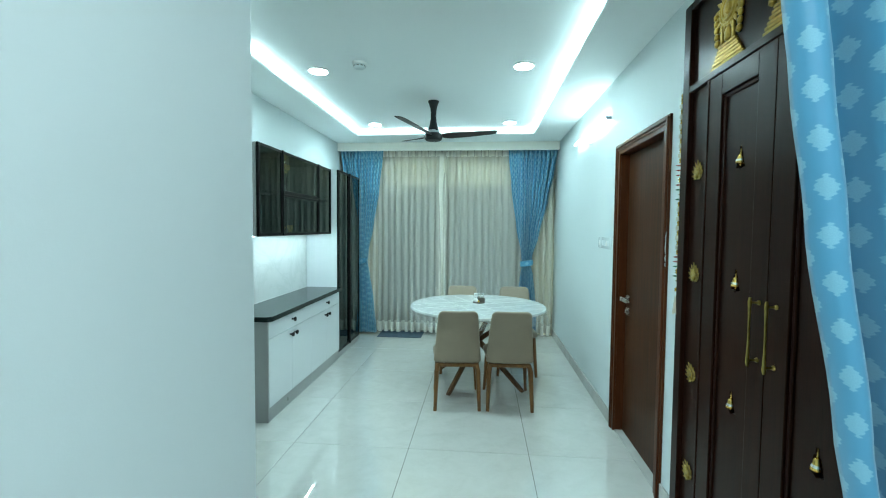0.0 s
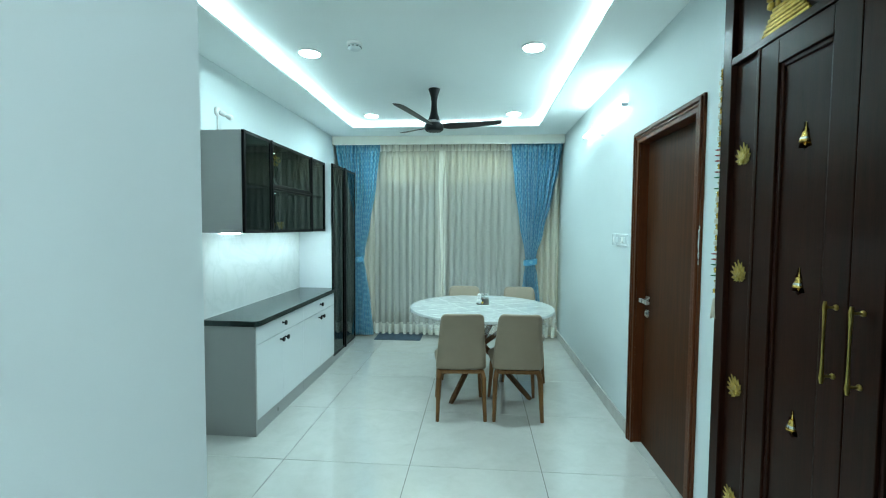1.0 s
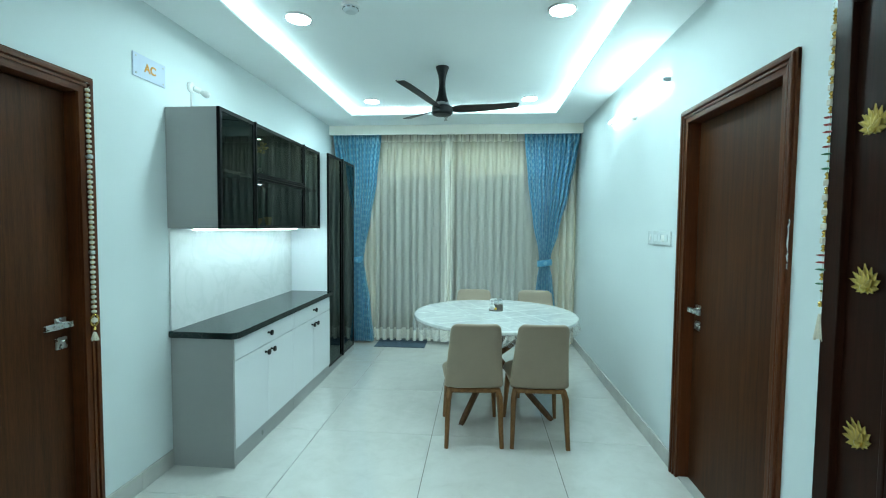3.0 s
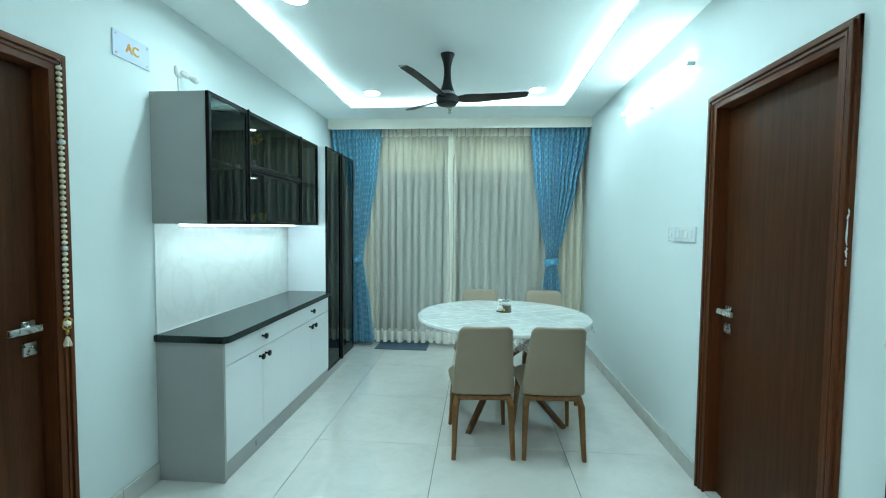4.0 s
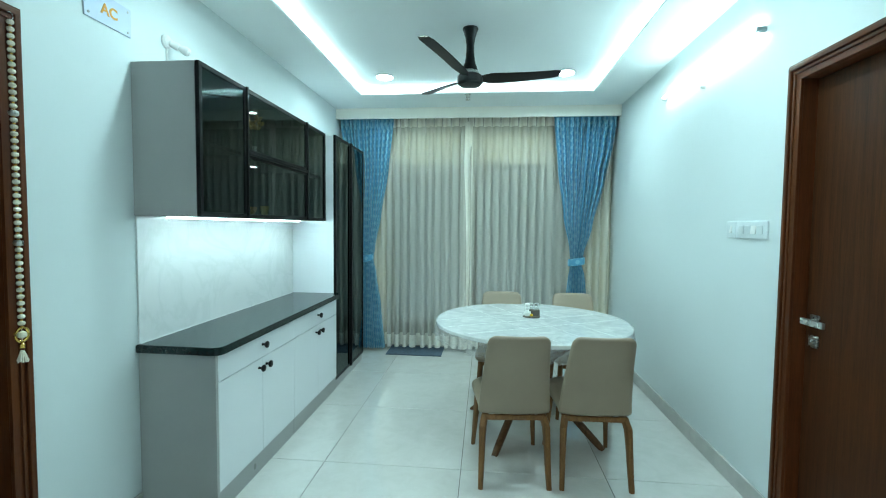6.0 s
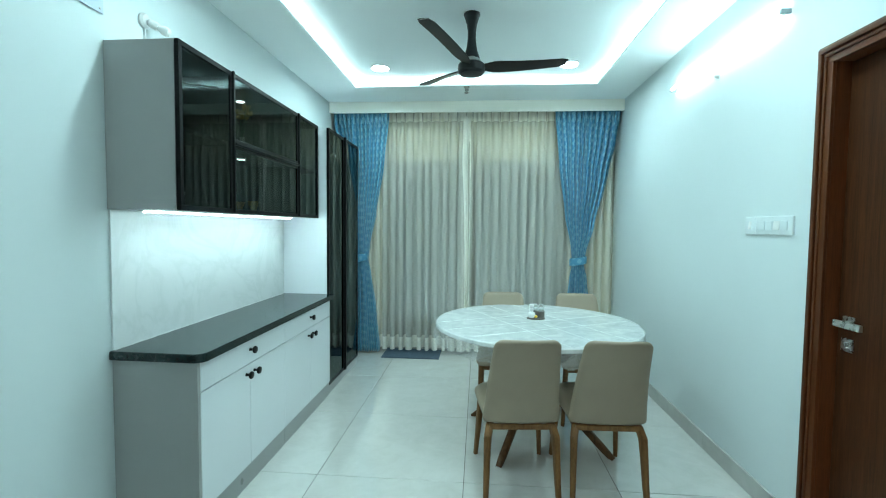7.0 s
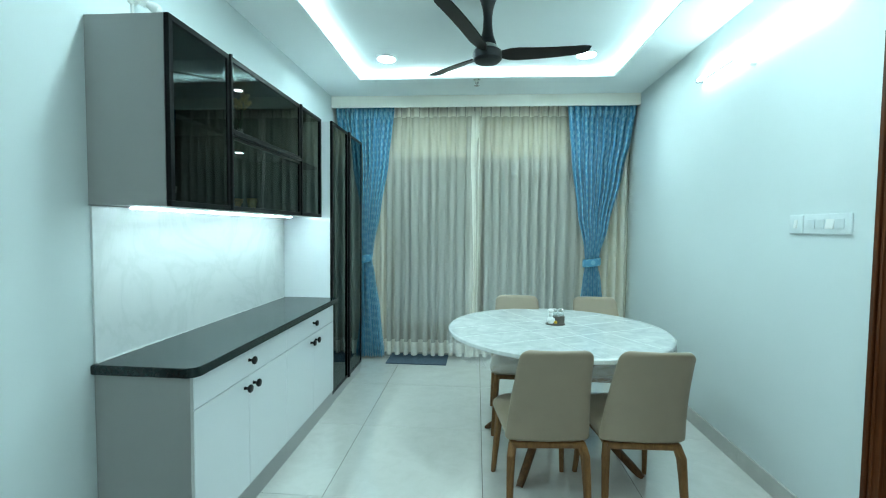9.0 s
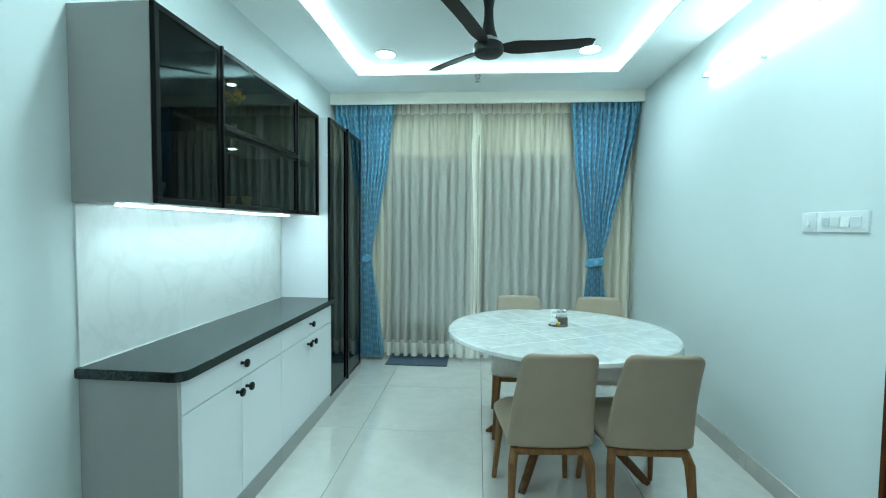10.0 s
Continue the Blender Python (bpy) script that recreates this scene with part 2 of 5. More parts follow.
def smoked_glass_mat():
    """Dark tinted pane: clear reflections over a dim view inside."""
    m, nt, b = nodes_of("smoked_glass")
    nt.nodes.remove(b)
    lw = nd(nt, "ShaderNodeLayerWeight", Blend=0.5)
    gloss = math_node(nt, "MULTIPLY_ADD", math_node(nt, "POWER", lw.outputs["Facing"], 5.0), 0.9, 0.026)
    tr, gl, mx = nt.nodes.new("ShaderNodeBsdfTransparent"), nt.nodes.new("ShaderNodeBsdfGlossy"), nt.nodes.new("ShaderNodeMixShader")
    tr.inputs[0].default_value = (0.15, 0.185, 0.18, 1)
    gl.inputs[0].default_value = (0.85, 1.0, 0.98, 1)
    gl.inputs["Roughness"].default_value = 0.012
    nt.links.new(gloss, mx.inputs[0])
    nt.links.new(tr.outputs[0], mx.inputs[1]), nt.links.new(gl.outputs[0], mx.inputs[2])
    nt.links.new(mx.outputs[0], nt.nodes["Material Output"].inputs[0])
    return m


def clear_face_mat():
    m, nt, b = nodes_of("clear_glass_back")
    nt.nodes.remove(b)
    nt.links.new(nt.nodes.new("ShaderNodeBsdfTransparent").outputs[0], nt.nodes["Material Output"].inputs[0])
    return m


WALL = plain("white_emulsion_paint", (0.66, 0.72, 0.72), 0.5, vary=0.02, scale=1.2, grain=220, bumps=0.06, spec=0.35)
CEIL = plain("white_ceiling_paint", (0.85, 0.89, 0.885), 0.6, vary=0.015, scale=1.0, grain=200, bumps=0.04, spec=0.3)
PELMET = plain("warm_white_pelmet_paint", (0.90, 0.87, 0.78), 0.5, vary=0.02)
CREAM = plain("cream_wall_paint", (0.98, 0.86, 0.63), 0.6, vary=0.03)
TILE = tile_mat()
GROUT = plain("beige_grout", (0.13, 0.115, 0.10), 0.8, vary=0.15, scale=8)
SKIRT = plain("tile_skirting", (0.50, 0.49, 0.46), 0.22, vary=0.08, scale=6)
VENEER = wood("dark_walnut_veneer", (0.020, 0.0060, 0.0022), (0.076, 0.0240, 0.0080), "z", 0.42, 1.4, spec=0.12)
FRAME_Z = wood("red_brown_polished_wood", (0.050, 0.0120, 0.0034), (0.118, 0.0320, 0.0090), "z", 0.34, 1.0, spec=0.2)
FRAME_Y = wood("red_brown_polished_rail", (0.050, 0.0120, 0.0034), (0.118, 0.0320, 0.0090), "y", 0.34, 1.0, spec=0.2)
PRAYER = wood("dark_polished_teak", (0.0105, 0.0034, 0.0020), (0.0280, 0.0085, 0.0046), "z", 0.30, 1.0, spec=0.10)
PRAYER_Y = wood("dark_polished_teak_rail", (0.0105, 0.0034, 0.0020), (0.0280, 0.0085, 0.0046), "y", 0.30, 1.0, spec=0.10)
CHAIR_WOOD = wood("walnut_stained_wood", (0.085, 0.036, 0.011), (0.245, 0.115, 0.040), "z", 0.42, 1.6)
TABLE_WOOD = wood("dark_stained_table_wood", (0.050, 0.021, 0.008), (0.15, 0.068, 0.026), "z", 0.42, 1.4)
LEATHER = plain("taupe_leatherette", (0.255, 0.195, 0.135), 0.45, vary=0.06, scale=5, grain=420, bumps=0.18)
WHITE_GLOSS = plain("white_gloss_acrylic", (0.76, 0.78, 0.80), 0.09, vary=0.01, scale=1.5, bumps=0.0, rough_vary=0.02)
GREY = plain("grey_matt_laminate", (0.36, 0.355, 0.345), 0.45, vary=0.04, scale=2.5, grain=300, bumps=0.05)
PLINTH = plain("grey_plinth_laminate", (0.33, 0.33, 0.325), 0.3, vary=0.04, scale=2.5)
QUARTZ = plain("black_quartz", (0.009, 0.020, 0.020), 0.16, vary=0.25, scale=90, grain=300, bumps=0.02, rough_vary=0.02, spec=0.5)
BLACK_ALU = plain("black_anodised_aluminium", (0.004, 0.0042, 0.0045), 0.35, vary=0.1, scale=20, bumps=0.02, spec=0.12)
BLACK_GLASS, GLASS_BACK = smoked_glass_mat(), clear_face_mat()
# near-black on purpose: the dimness behind the smoked glass is in this colour
DIM_INSIDE = plain("dim_cabinet_inside", (0.010, 0.013, 0.0125), 0.5, vary=0.1, scale=6, spec=0.1)
BLACK_KNOB = plain("black_knob_metal", (0.004, 0.004, 0.004), 0.3, vary=0.1, scale=30, bumps=0.02, spec=0.2)
STEEL = plain("brushed_steel", (0.55, 0.55, 0.53), 0.28, 1.0, vary=0.05, scale=40, bumps=0.05)
BRASS = plain("antique_brass", (0.44, 0.31, 0.085), 0.33, 1.0, vary=0.22, scale=45, grain=160, bumps=0.3)
GOLD = plain("polished_gold_brass", (0.72, 0.47, 0.12), 0.24, 1.0, vary=0.12, scale=40, grain=120, bumps=0.15)
EMBLEM_GOLD = plain("dull_gold_relief", (0.42, 0.26, 0.055), 0.38, 1.0, vary=0.25, scale=40, grain=120, bumps=0.4)
SILVER = plain("silvered_bell_band", (0.75, 0.75, 0.72), 0.2, 1.0, vary=0.1, scale=60)
FAN = plain("matt_charcoal_fan", (0.006, 0.0065, 0.007), 0.42, vary=0.1, scale=10, spec=0.25)
BLADE = plain("dark_brown_blade", (0.014, 0.008, 0.006), 0.36, vary=0.2, scale=14, grain=90, spec=0.3)
PLASTIC = plain("white_plastic", (0.74, 0.74, 0.72), 0.3, vary=0.02, scale=20, bumps=0.02)
SWITCH_PLATE = plain("switch_plate_plastic", (0.71, 0.76, 0.77), 0.25, vary=0.02, scale=20, bumps=0.0)
SWITCH_GREY = plain("switch_rocker_plastic", (0.62, 0.67, 0.68), 0.3, vary=0.02, scale=20, bumps=0.0)
ACRYLIC = plain("pale_blue_acrylic", (0.62, 0.68, 0.80), 0.1, vary=0.02, bumps=0.0)
ORANGE = plain("orange_lettering", (0.75, 0.33, 0.03), 0.4, vary=0.05, bumps=0.0)
CAP = plain("grey_cap_plastic", (0.28, 0.33, 0.35), 0.4, vary=0.05, bumps=0.0)
DARK = plain("dark_socket", (0.02, 0.02, 0.02), 0.5, bumps=0.0)
PEARL = plain("ivory_bead", (0.66, 0.60, 0.48), 0.25, vary=0.1, scale=60)
RED = plain("red_lacquer_bead", (0.35, 0.03, 0.02), 0.3, vary=0.1, scale=60)
GREEN = plain("green_lacquer_bead", (0.03, 0.16, 0.07), 0.3, vary=0.1, scale=60)
YELLOW = plain("yellow_petal", (0.80, 0.50, 0.03), 0.5, vary=0.15, scale=50)
WICKER = plain("brown_grey_wicker", (0.12, 0.105, 0.09), 0.7, vary=0.25, scale=90, bumps=0.4)
MAT_BLUE = plain("blue_grey_doormat", (0.055, 0.085, 0.12), 0.9, vary=0.25, scale=30, grain=500, bumps=0.6)
CREASE = plain("creased_vinyl_edge", (0.70, 0.72, 0.71), 0.15, vary=0.05, bumps=0.0)
MARBLE, DAMASK, LACE, VINYL = marble_mat(), damask_mat(), lace_mat(), vinyl_mat()
SHEER, HEM = sheer_mat("cream_sheer_voile", 0.39), sheer_mat("cream_sheer_double_hem", 0.72)
PANE = glass_mat("clear_window_glass", (0.9, 0.95, 0.95), 0.0)
PANE.node_tree.nodes["Principled BSDF"].inputs["IOR"].default_value = 1.08
JAR = glass_mat("clear_jar_glass", (0.85, 0.9, 0.9), 0.02)
ALU = plain("bronze_window_aluminium", (0.10, 0.10, 0.10), 0.4, 0.3)
ALU_PALE = plain("grey_window_frame", (0.22, 0.23, 0.23), 0.4)
OUTSIDE = lamp_mat("dusk_beyond_the_window", (0.26, 0.80, 1.0), 0.022)
COVE_LIGHT = lamp_mat("cove_led", COOL, COVE)
SPOT_LIGHT = lamp_mat("downlight_led", COOL, SPOT)
FOYER_LIGHT = lamp_mat("foyer_downlight_led", FOYER, SPOT * 1.05)
# weaker glow for the added fill downlight
HALL_FILL = lamp_mat("hall_fill_led", COOL, SPOT * 0.60)
TUBE_LIGHT = lamp_mat("tube_led", COOL, TUBE)
SHELF_LIGHT = lamp_mat("shelf_led", COOL, SHELF_LED)
PUCK_LIGHT = lamp_mat("puck_led", (0.85, 0.95, 1.0), 70.0)


# ---- structure ----
def wall_x(name, x0, x1, y0, y1, openings, label, material=WALL, z1=2.9):
    """A wall along y, with openings (y0, y1, z0, z1) through it."""
    bm, y = bmesh.new(), y0
    for a, b, c, d in sorted(openings):
        box(bm, x0, x1, y, a, 0, z1)
        if c > 0:
            box(bm, x0, x1, a, b, 0, c)
        box(bm, x0, x1, a, b, d, z1)
        y = b
    box(bm, x0, x1, y, y1, 0, z1)
    return tagged(part(name, bm, material), label, "wall", kind="structure")


D2 = (2.656, 3.490)      # opening of the door in the east wall
D1 = (1.86, 2.757)       # opening of the door in the west wall
DZ = 2.055
PR = (1.008, 2.391, 2.527)  # prayer room front
wall_x("wall_east", XE, XE + 0.20, YS, YN + 0.2, [(*D2, 0, DZ), (PR[0], PR[1], 0, PR[2])], "smooth white painted wall with door openings")
wall_x("wall_west", XW - 0.20, XW, YF, YN + 0.2, [(*D1, 0, DZ)], "smooth white painted wall beside the cabinets")
wall_x("wall_foyer", XF - 0.16, XF, YS, YF, [], "smooth white painted foyer wall ending in a corner")
bm = bmesh.new()
box(bm, XW, XF - 0.16, YF - 0.16, YF, 0, 2.9)
tagged(part("wall_return", bm, WALL), "smooth white painted return wall", "wall", kind="structure")
bm = bmesh.new()
box(bm, XF - 0.16, XE + 0.2, YS - 0.2, YS, 0, 2.9)
tagged(part("wall_south", bm, WALL), "smooth white painted wall closing the foyer", "wall", kind="structure")
WX0, WX1, WZ = -1.38, 0.66, 2.08
bm = bmesh.new()
box(bm, XW, WX0, YN, YN + 0.2, 0, 2.9)
box(bm, WX1, XE, YN, YN + 0.2, 0, 2.9)
box(bm, WX0, WX1, YN, YN + 0.2, WZ, 2.9)
tagged(part("wall_north", bm, CREAM), "cream painted wall behind the curtains", "wall", kind="structure")

# ceiling: lowered border round a raised panel
bm = bmesh.new()
box(bm, XW - 0.2, CX0, YS - 0.2, YN + 0.2, ZC, ZC + 0.014)
box(bm, CX1, XE + 0.2, YS - 0.2, YN + 0.2, ZC, ZC + 0.014)
box(bm, CX0, CX1, YS - 0.2, CY0, ZC, ZC + 0.014)
box(bm, CX0, CX1, CY1, YN + 0.2, ZC, ZC + 0.014)
box(bm, CX0 - 0.12, CX1 + 0.12, CY0 - 0.12, CY1 + 0.12, ZU, ZU + 0.05)
for x0, x1, y0, y1 in ((CX0 - 0.12, CX0 - 0.10, CY0 - 0.12, CY1 + 0.12), (CX1 + 0.10, CX1 + 0.12, CY0 - 0.12, CY1 + 0.12),
                       (CX0 - 0.10, CX1 + 0.10, CY0 - 0.12, CY0 - 0.10), (CX0 - 0.10, CX1 + 0.10, CY1 + 0.10, CY1 + 0.12)):
    box(bm, x0, x1, y0, y1, ZC + 0.014, ZU)
box(bm, XW - 0.2, XE + 0.2, YS - 0.2, YN + 0.2, ZU + 0.06, ZU + 0.1)
tagged(part("ceiling", bm, CEIL), "white gypsum ceiling with a raised centre panel", "ceiling", kind="structure")

cove = thing("cove_light", (CX0, CY1, ZC), "glowing cool white LED cove round the ceiling recess", "cove light")
for x0, x1, y0, y1 in ((CX0 - 0.034, CX0 - 0.022, CY0, CY1), (CX1 + 0.022, CX1 + 0.034, CY0, CY1),
                       (CX0, CX1, CY0 - 0.034, CY0 - 0.022), (CX0, CX1, CY1 + 0.022, CY1 + 0.034)):
    bm = bmesh.new()
    box(bm, x0, x1, y0, y1, ZC + 0.0145, ZC + 0.017)
    part("led_strip", bm, COVE_LIGHT, cove)

bm = bmesh.new()
box(bm, XW, XE, 6.068, 6.093, 2.514, ZC, 0.002)
tagged(part("pelmet", bm, PELMET), "white pelmet board hiding the curtain track", "pelmet", kind="structure")

# window behind the curtains, balcony beyond
WH = 1.91      # underside of the deep window head
win = thing("window_1", (-0.37, YN, 0), "sliding glass balcony door with dark frames", "window", kind="structure")
bm = bmesh.new()
for x0, x1, z0, z1 in ((WX0, WX1, WH, WZ), (WX0, WX1, 0, 0.05), (WX0, WX0 + 0.05, 0.05, WH), (WX1 - 0.05, WX1, 0.05, WH)):
    box(bm, x0, x1, YN + 0.04, YN + 0.12, z0, z1, 0.003)
part("window_frame", bm, ALU_PALE, win)
XM = (WX0 + WX1) / 2
for x0, x1, y in ((WX0 + 0.05, XM + 0.03, YN + 0.055), (XM - 0.03, WX1 - 0.05, YN + 0.09)):
    bm = bmesh.new()
    for a, b, c, d in ((x0, x1, 0.05, 0.11), (x0, x1, WH - 0.06, WH), (x0, x0 + 0.055, 0.11, WH - 0.06), (x1 - 0.055, x1, 0.11, WH - 0.06)):
        box(bm, a, b, y, y + 0.03, c, d, 0.003)
    sash = part("sash", bm, ALU, win)
    bm = bmesh.new()
    box(bm, x0 + 0.055, x1 - 0.055, y + 0.012, y + 0.018, 0.11, WH - 0.06)
    pane = part("pane", bm, PANE, sash)
    pane.visible_shadow = False
bm = bmesh.new()
box(bm, -3.2, 2.6, 7.9, 8.0, -0.2, 3.2)
tagged(part("backdrop", bm, OUTSIDE), "plain blue-grey dusk beyond the window", "backdrop", kind="structure")

# skirting
def baseboard(x0, x1, y0, y1):
    bm = bmesh.new()
    box(bm, x0, x1, y0, y1, 0.0, 0.10, 0.002, 1)
    tagged(part("baseboard", bm, SKIRT), "beige tile skirting along the wall foot", "baseboard", kind="structure")


y = 3.540
while y < YN:
    baseboard(XE - 0.012, XE, y + 0.001, min(y + 0.8, YN) - 0.001)
    y += 0.8
baseboard(XE - 0.012, XE, 2.397, 2.606)
baseboard(XE - 0.012, XE, YS, 1.004)
baseboard(XW, XW + 0.012, YF, 1.808)
baseboard(XW, XW + 0.012, 2.807, 3.04)
baseboard(XW, XW + 0.012, 3.042, 3.293)
baseboard(XF, XF + 0.012, YS, YF)


# ---- doors ----
def flush_door(name, x, side, y0, y1, outer, handle_y, label):
    """A flush veneered door in a moulded frame; side is +1 where the room lies towards -x."""
    d = thing(name, (x, (y0 + y1) / 2, 0), label, "door", kind="structure")
    s = side

    def slab(bm, a, b, *rest):
        lo, hi = sorted((x + s * a, x + s * b))
        box(bm, lo, hi, *rest)
    o0, o1, oz = outer
    for ya, yb, sgn in ((o0, y0 + 0.03, 1), (y1 - 0.03, o1, -1)):
        bm = bmesh.new()
        near, far = (ya, yb) if sgn > 0 else (yb, ya)
        slab(bm, -0.014, 0.0, ya, yb, 0, oz - 0.001, 0.002)
        e0, e1 = sorted((near + sgn * 0.010, near + sgn * 0.030))
        slab(bm, -0.026, -0.012, e0, e1, 0, oz - 0.012, 0.004)
        e0, e1 = sorted((near + sgn * 0.038, near + sgn * 0.050))
        slab(bm, -0.021, -0.012, e0, e1, 0, oz - 0.036, 0.003)
        e0, e1 = sorted((far - sgn * 0.028, far))
        slab(bm, 0.0, 0.19, e0, e1, 0, DZ - 0.002, 0.002)
        slab(bm, 0.095, 0.115, *sorted((far, far + sgn * 0.012)), 0, DZ - 0.03, 0.002)
        part("jamb", bm, FRAME_Z, d)
    bm = bmesh.new()
    slab(bm, -0.0145, -0.0005, o0, o1, DZ - 0.03, oz, 0.002)
    slab(bm, -0.0265, -0.0125, o0 + 0.010, o1 - 0.010, oz - 0.032, oz - 0.010, 0.004)
    slab(bm, -0.0215, -0.0125, o0 + 0.038, o1 - 0.038, oz - 0.050, oz - 0.038, 0.003)
    slab(bm, 0.0, 0.19, y0 + 0.03, y1 - 0.03, DZ - 0.03, DZ - 0.002, 0.002)
    part("head", bm, FRAME_Y, d)
    bm = bmesh.new()
    slab(bm, 0.055, 0.093, y0 + 0.033, y1 - 0.033, 0.008, DZ - 0.033, 0.002)
    leaf = part("leaf", bm, VENEER, d, "dark walnut veneer with straight grain")
    # lever on a square rose, and the lock below
    k = 1 if handle_y < (y0 + y1) / 2 else -1
    bm = bmesh.new()
    slab(bm, 0.047, 0.055, handle_y - 0.026, handle_y + 0.026, 0.964, 1.016, 0.003)
    rod(bm, (x + s * 0.05, handle_y, 0.990), (x + s * 0.005, handle_y, 0.990), 0.010)
    slab(bm, -0.002, 0.012, *sorted((handle_y - k * 0.012, handle_y + k * 0.115)), 0.977, 1.003, 0.003)
    part("door_handle", bm, STEEL, leaf, "brushed steel lever")
    bm = bmesh.new()
    slab(bm, 0.045, 0.055, handle_y - 0.026, handle_y + 0.026, 0.876, 0.928, 0.003)
    lock = part("lock", bm, STEEL, leaf, "square steel lock plate")
    bm = bmesh.new()
    slab(bm, 0.035, 0.046, handle_y - 0.009, handle_y + 0.009, 0.887, 0.917, 0.004)
    part("thumb_turn", bm, STEEL, leaf)
    bm = bmesh.new()
    slab(bm, 0.0, 0.2, y0 + 0.03, y1 - 0.03, 0.001, 0.0065)
    part("threshold", bm, SKIRT, d)
    bm = bmesh.new()
    slab(bm, 0.20, 0.24, y0 - 0.1, y1 + 0.1, 0, 2.3)
    part("backing", bm, PRAYER, d)
    return d


flush_door("door_1", XW, -1, *D1, (1.815, 2.804, 2.104), D1[1] - 0.033 - 0.055, "closed dark walnut flush door in a moulded frame")
flush_door("door_2", XE, 1, *D2, (2.608, 3.538, 2.102), D2[1] - 0.033 - 0.055, "closed dark walnut flush door with a steel lever")


# ---- cabinets along the west wall ----
def knob(parent, y, z, x=-1.475):
    bm = bmesh.new()
    m = Matrix.Translation((x, y, z)) @ pose(0, 0, 0, 0, 90, 0)
    lathe(bm, [(0.009, 0.0), (0.0075, 0.004), (0.006, 0.012), (0.009, 0.018), (0.018, 0.023), (0.0195, 0.029), (0.017, 0.034), (0.007, 0.036)], m, 18)
    return part("knob", bm, BLACK_KNOB, parent, "black turned knob")


BY0, BY1, BX = 3.295, 4.958, -1.475
UNIT = (BY1 - BY0 - 0.02) / 2
for n in range(2):
    a = BY0 + 0.02 + n * UNIT
    b = a + UNIT
    c = thing("base_cabinet", (XW, a, 0), "white gloss base cabinet with one drawer over two doors", "cabinet", "base cabinets under the counter")
    bm = bmesh.new()
    box(bm, XW + 0.002, BX - 0.019, a + 0.001, b - 0.001, 0.105, 0.772)
    part("body", bm, GREY, c)
    bm = bmesh.new()
    box(bm, XW + 0.002, BX - 0.006, a + 0.001, b - 0.001, 0.0, 0.104)
    part("plinth", bm, PLINTH, c, "grey plinth board")
    bm = bmesh.new()
    box(bm, BX - 0.018, BX, a + 0.0012, b - 0.0012, 0.638, 0.768, 0.0015)
    dr = part("drawer_front", bm, WHITE_GLOSS, c)
    knob(dr, (a + b) / 2, 0.709)
    if n == 0:
        bm = bmesh.new()
        box(bm, XW + 0.002, BX, BY0, BY0 + 0.0185, 0, 0.772, 0.001)
        part("end_panel", bm, GREY, c, "grey laminate end panel")
    for ya, yb, ky in ((a, (a + b) / 2, (a + b) / 2 - 0.04), ((a + b) / 2, b, (a + b) / 2 + 0.04)):
        bm = bmesh.new()
        box(bm, BX - 0.018, BX, ya + 0.0012, yb - 0.0012, 0.108, 0.634, 0.0015)
        dd = part("door", bm, WHITE_GLOSS, c)
        knob(dd, ky, 0.588)

# worktop with a rounded outer corner
bm = bmesh.new()
x0, x1, y0, y1, r = XW + 0.002, -1.443, 3.279, BY1 + 0.002, 0.035
outline = [(x0, y0), *[(x1 - r + r * math.sin(t), y0 + r - r * math.cos(t)) for t in [math.pi / 2 * i / 6 for i in range(7)]], (x1, y1), (x0, y1)]
ring_surface(bm, [[(*p, 0.773) for p in outline], [(*p, 0.811) for p in outline]])
bmesh.ops.bevel(bm, geom=[e for e in bm.edges if abs(e.verts[0].co.z - e.verts[1].co.z) < 1e-5], offset=0.003, segments=2, affect="EDGES")
tagged(part("worktop", bm, QUARTZ), "polished black stone worktop on the base cabinets", "worktop")

bm = bmesh.new()
box(bm, XW + 0.0005, XW + 0.009, 3.297, BY1, 0.8115, 1.410, 0.001)
tagged(part("backsplash", bm, MARBLE), "glossy white marble backsplash panel above the worktop", "backsplash", kind="structure")
bm = bmesh.new()
sweep(bm, [(XW + 0.011, 3.30 + 0.042 * i, 0.8130 + 0.001 * math.sin(i * 2.3)) for i in range(40)], [0.006 + 0.002 * math.sin(i * 1.7) for i in range(40)], 0.005)
tagged(part("sealant_bead", bm, PLASTIC), "white sealant bead along the worktop's back edge", "sealant")


def glass_door(parent, x, y0, y1, z0, z1, w=0.022, name="door"):
    """A smoked glass pane in a black frame, facing +x."""
    bm = bmesh.new()
    for a, b, c, d in ((y0, y1, z0, z0 + w), (y0, y1, z1 - w, z1), (y0, y0 + w, z0 + w, z1 - w), (y1 - w, y1, z0 + w, z1 - w)):
        box(bm, x - 0.02, x, a, b, c, d, 0.0012, 1)
    d = part(name, bm, BLACK_ALU, parent, "black aluminium frame with smoked glass")
    bm = bmesh.new()
    box(bm, x - 0.012, x - 0.004, y0 + w - 0.002, y1 - w + 0.002, z0 + w - 0.002, z1 - w + 0.002)
    pane = part("glass", bm, BLACK_GLASS, d, "reflective smoked glass")
    pane.data.materials.append(GLASS_BACK)
    for f in pane.data.polygons:
        f.material_index = 0 if f.normal.x > 0.5 else 1
    return d


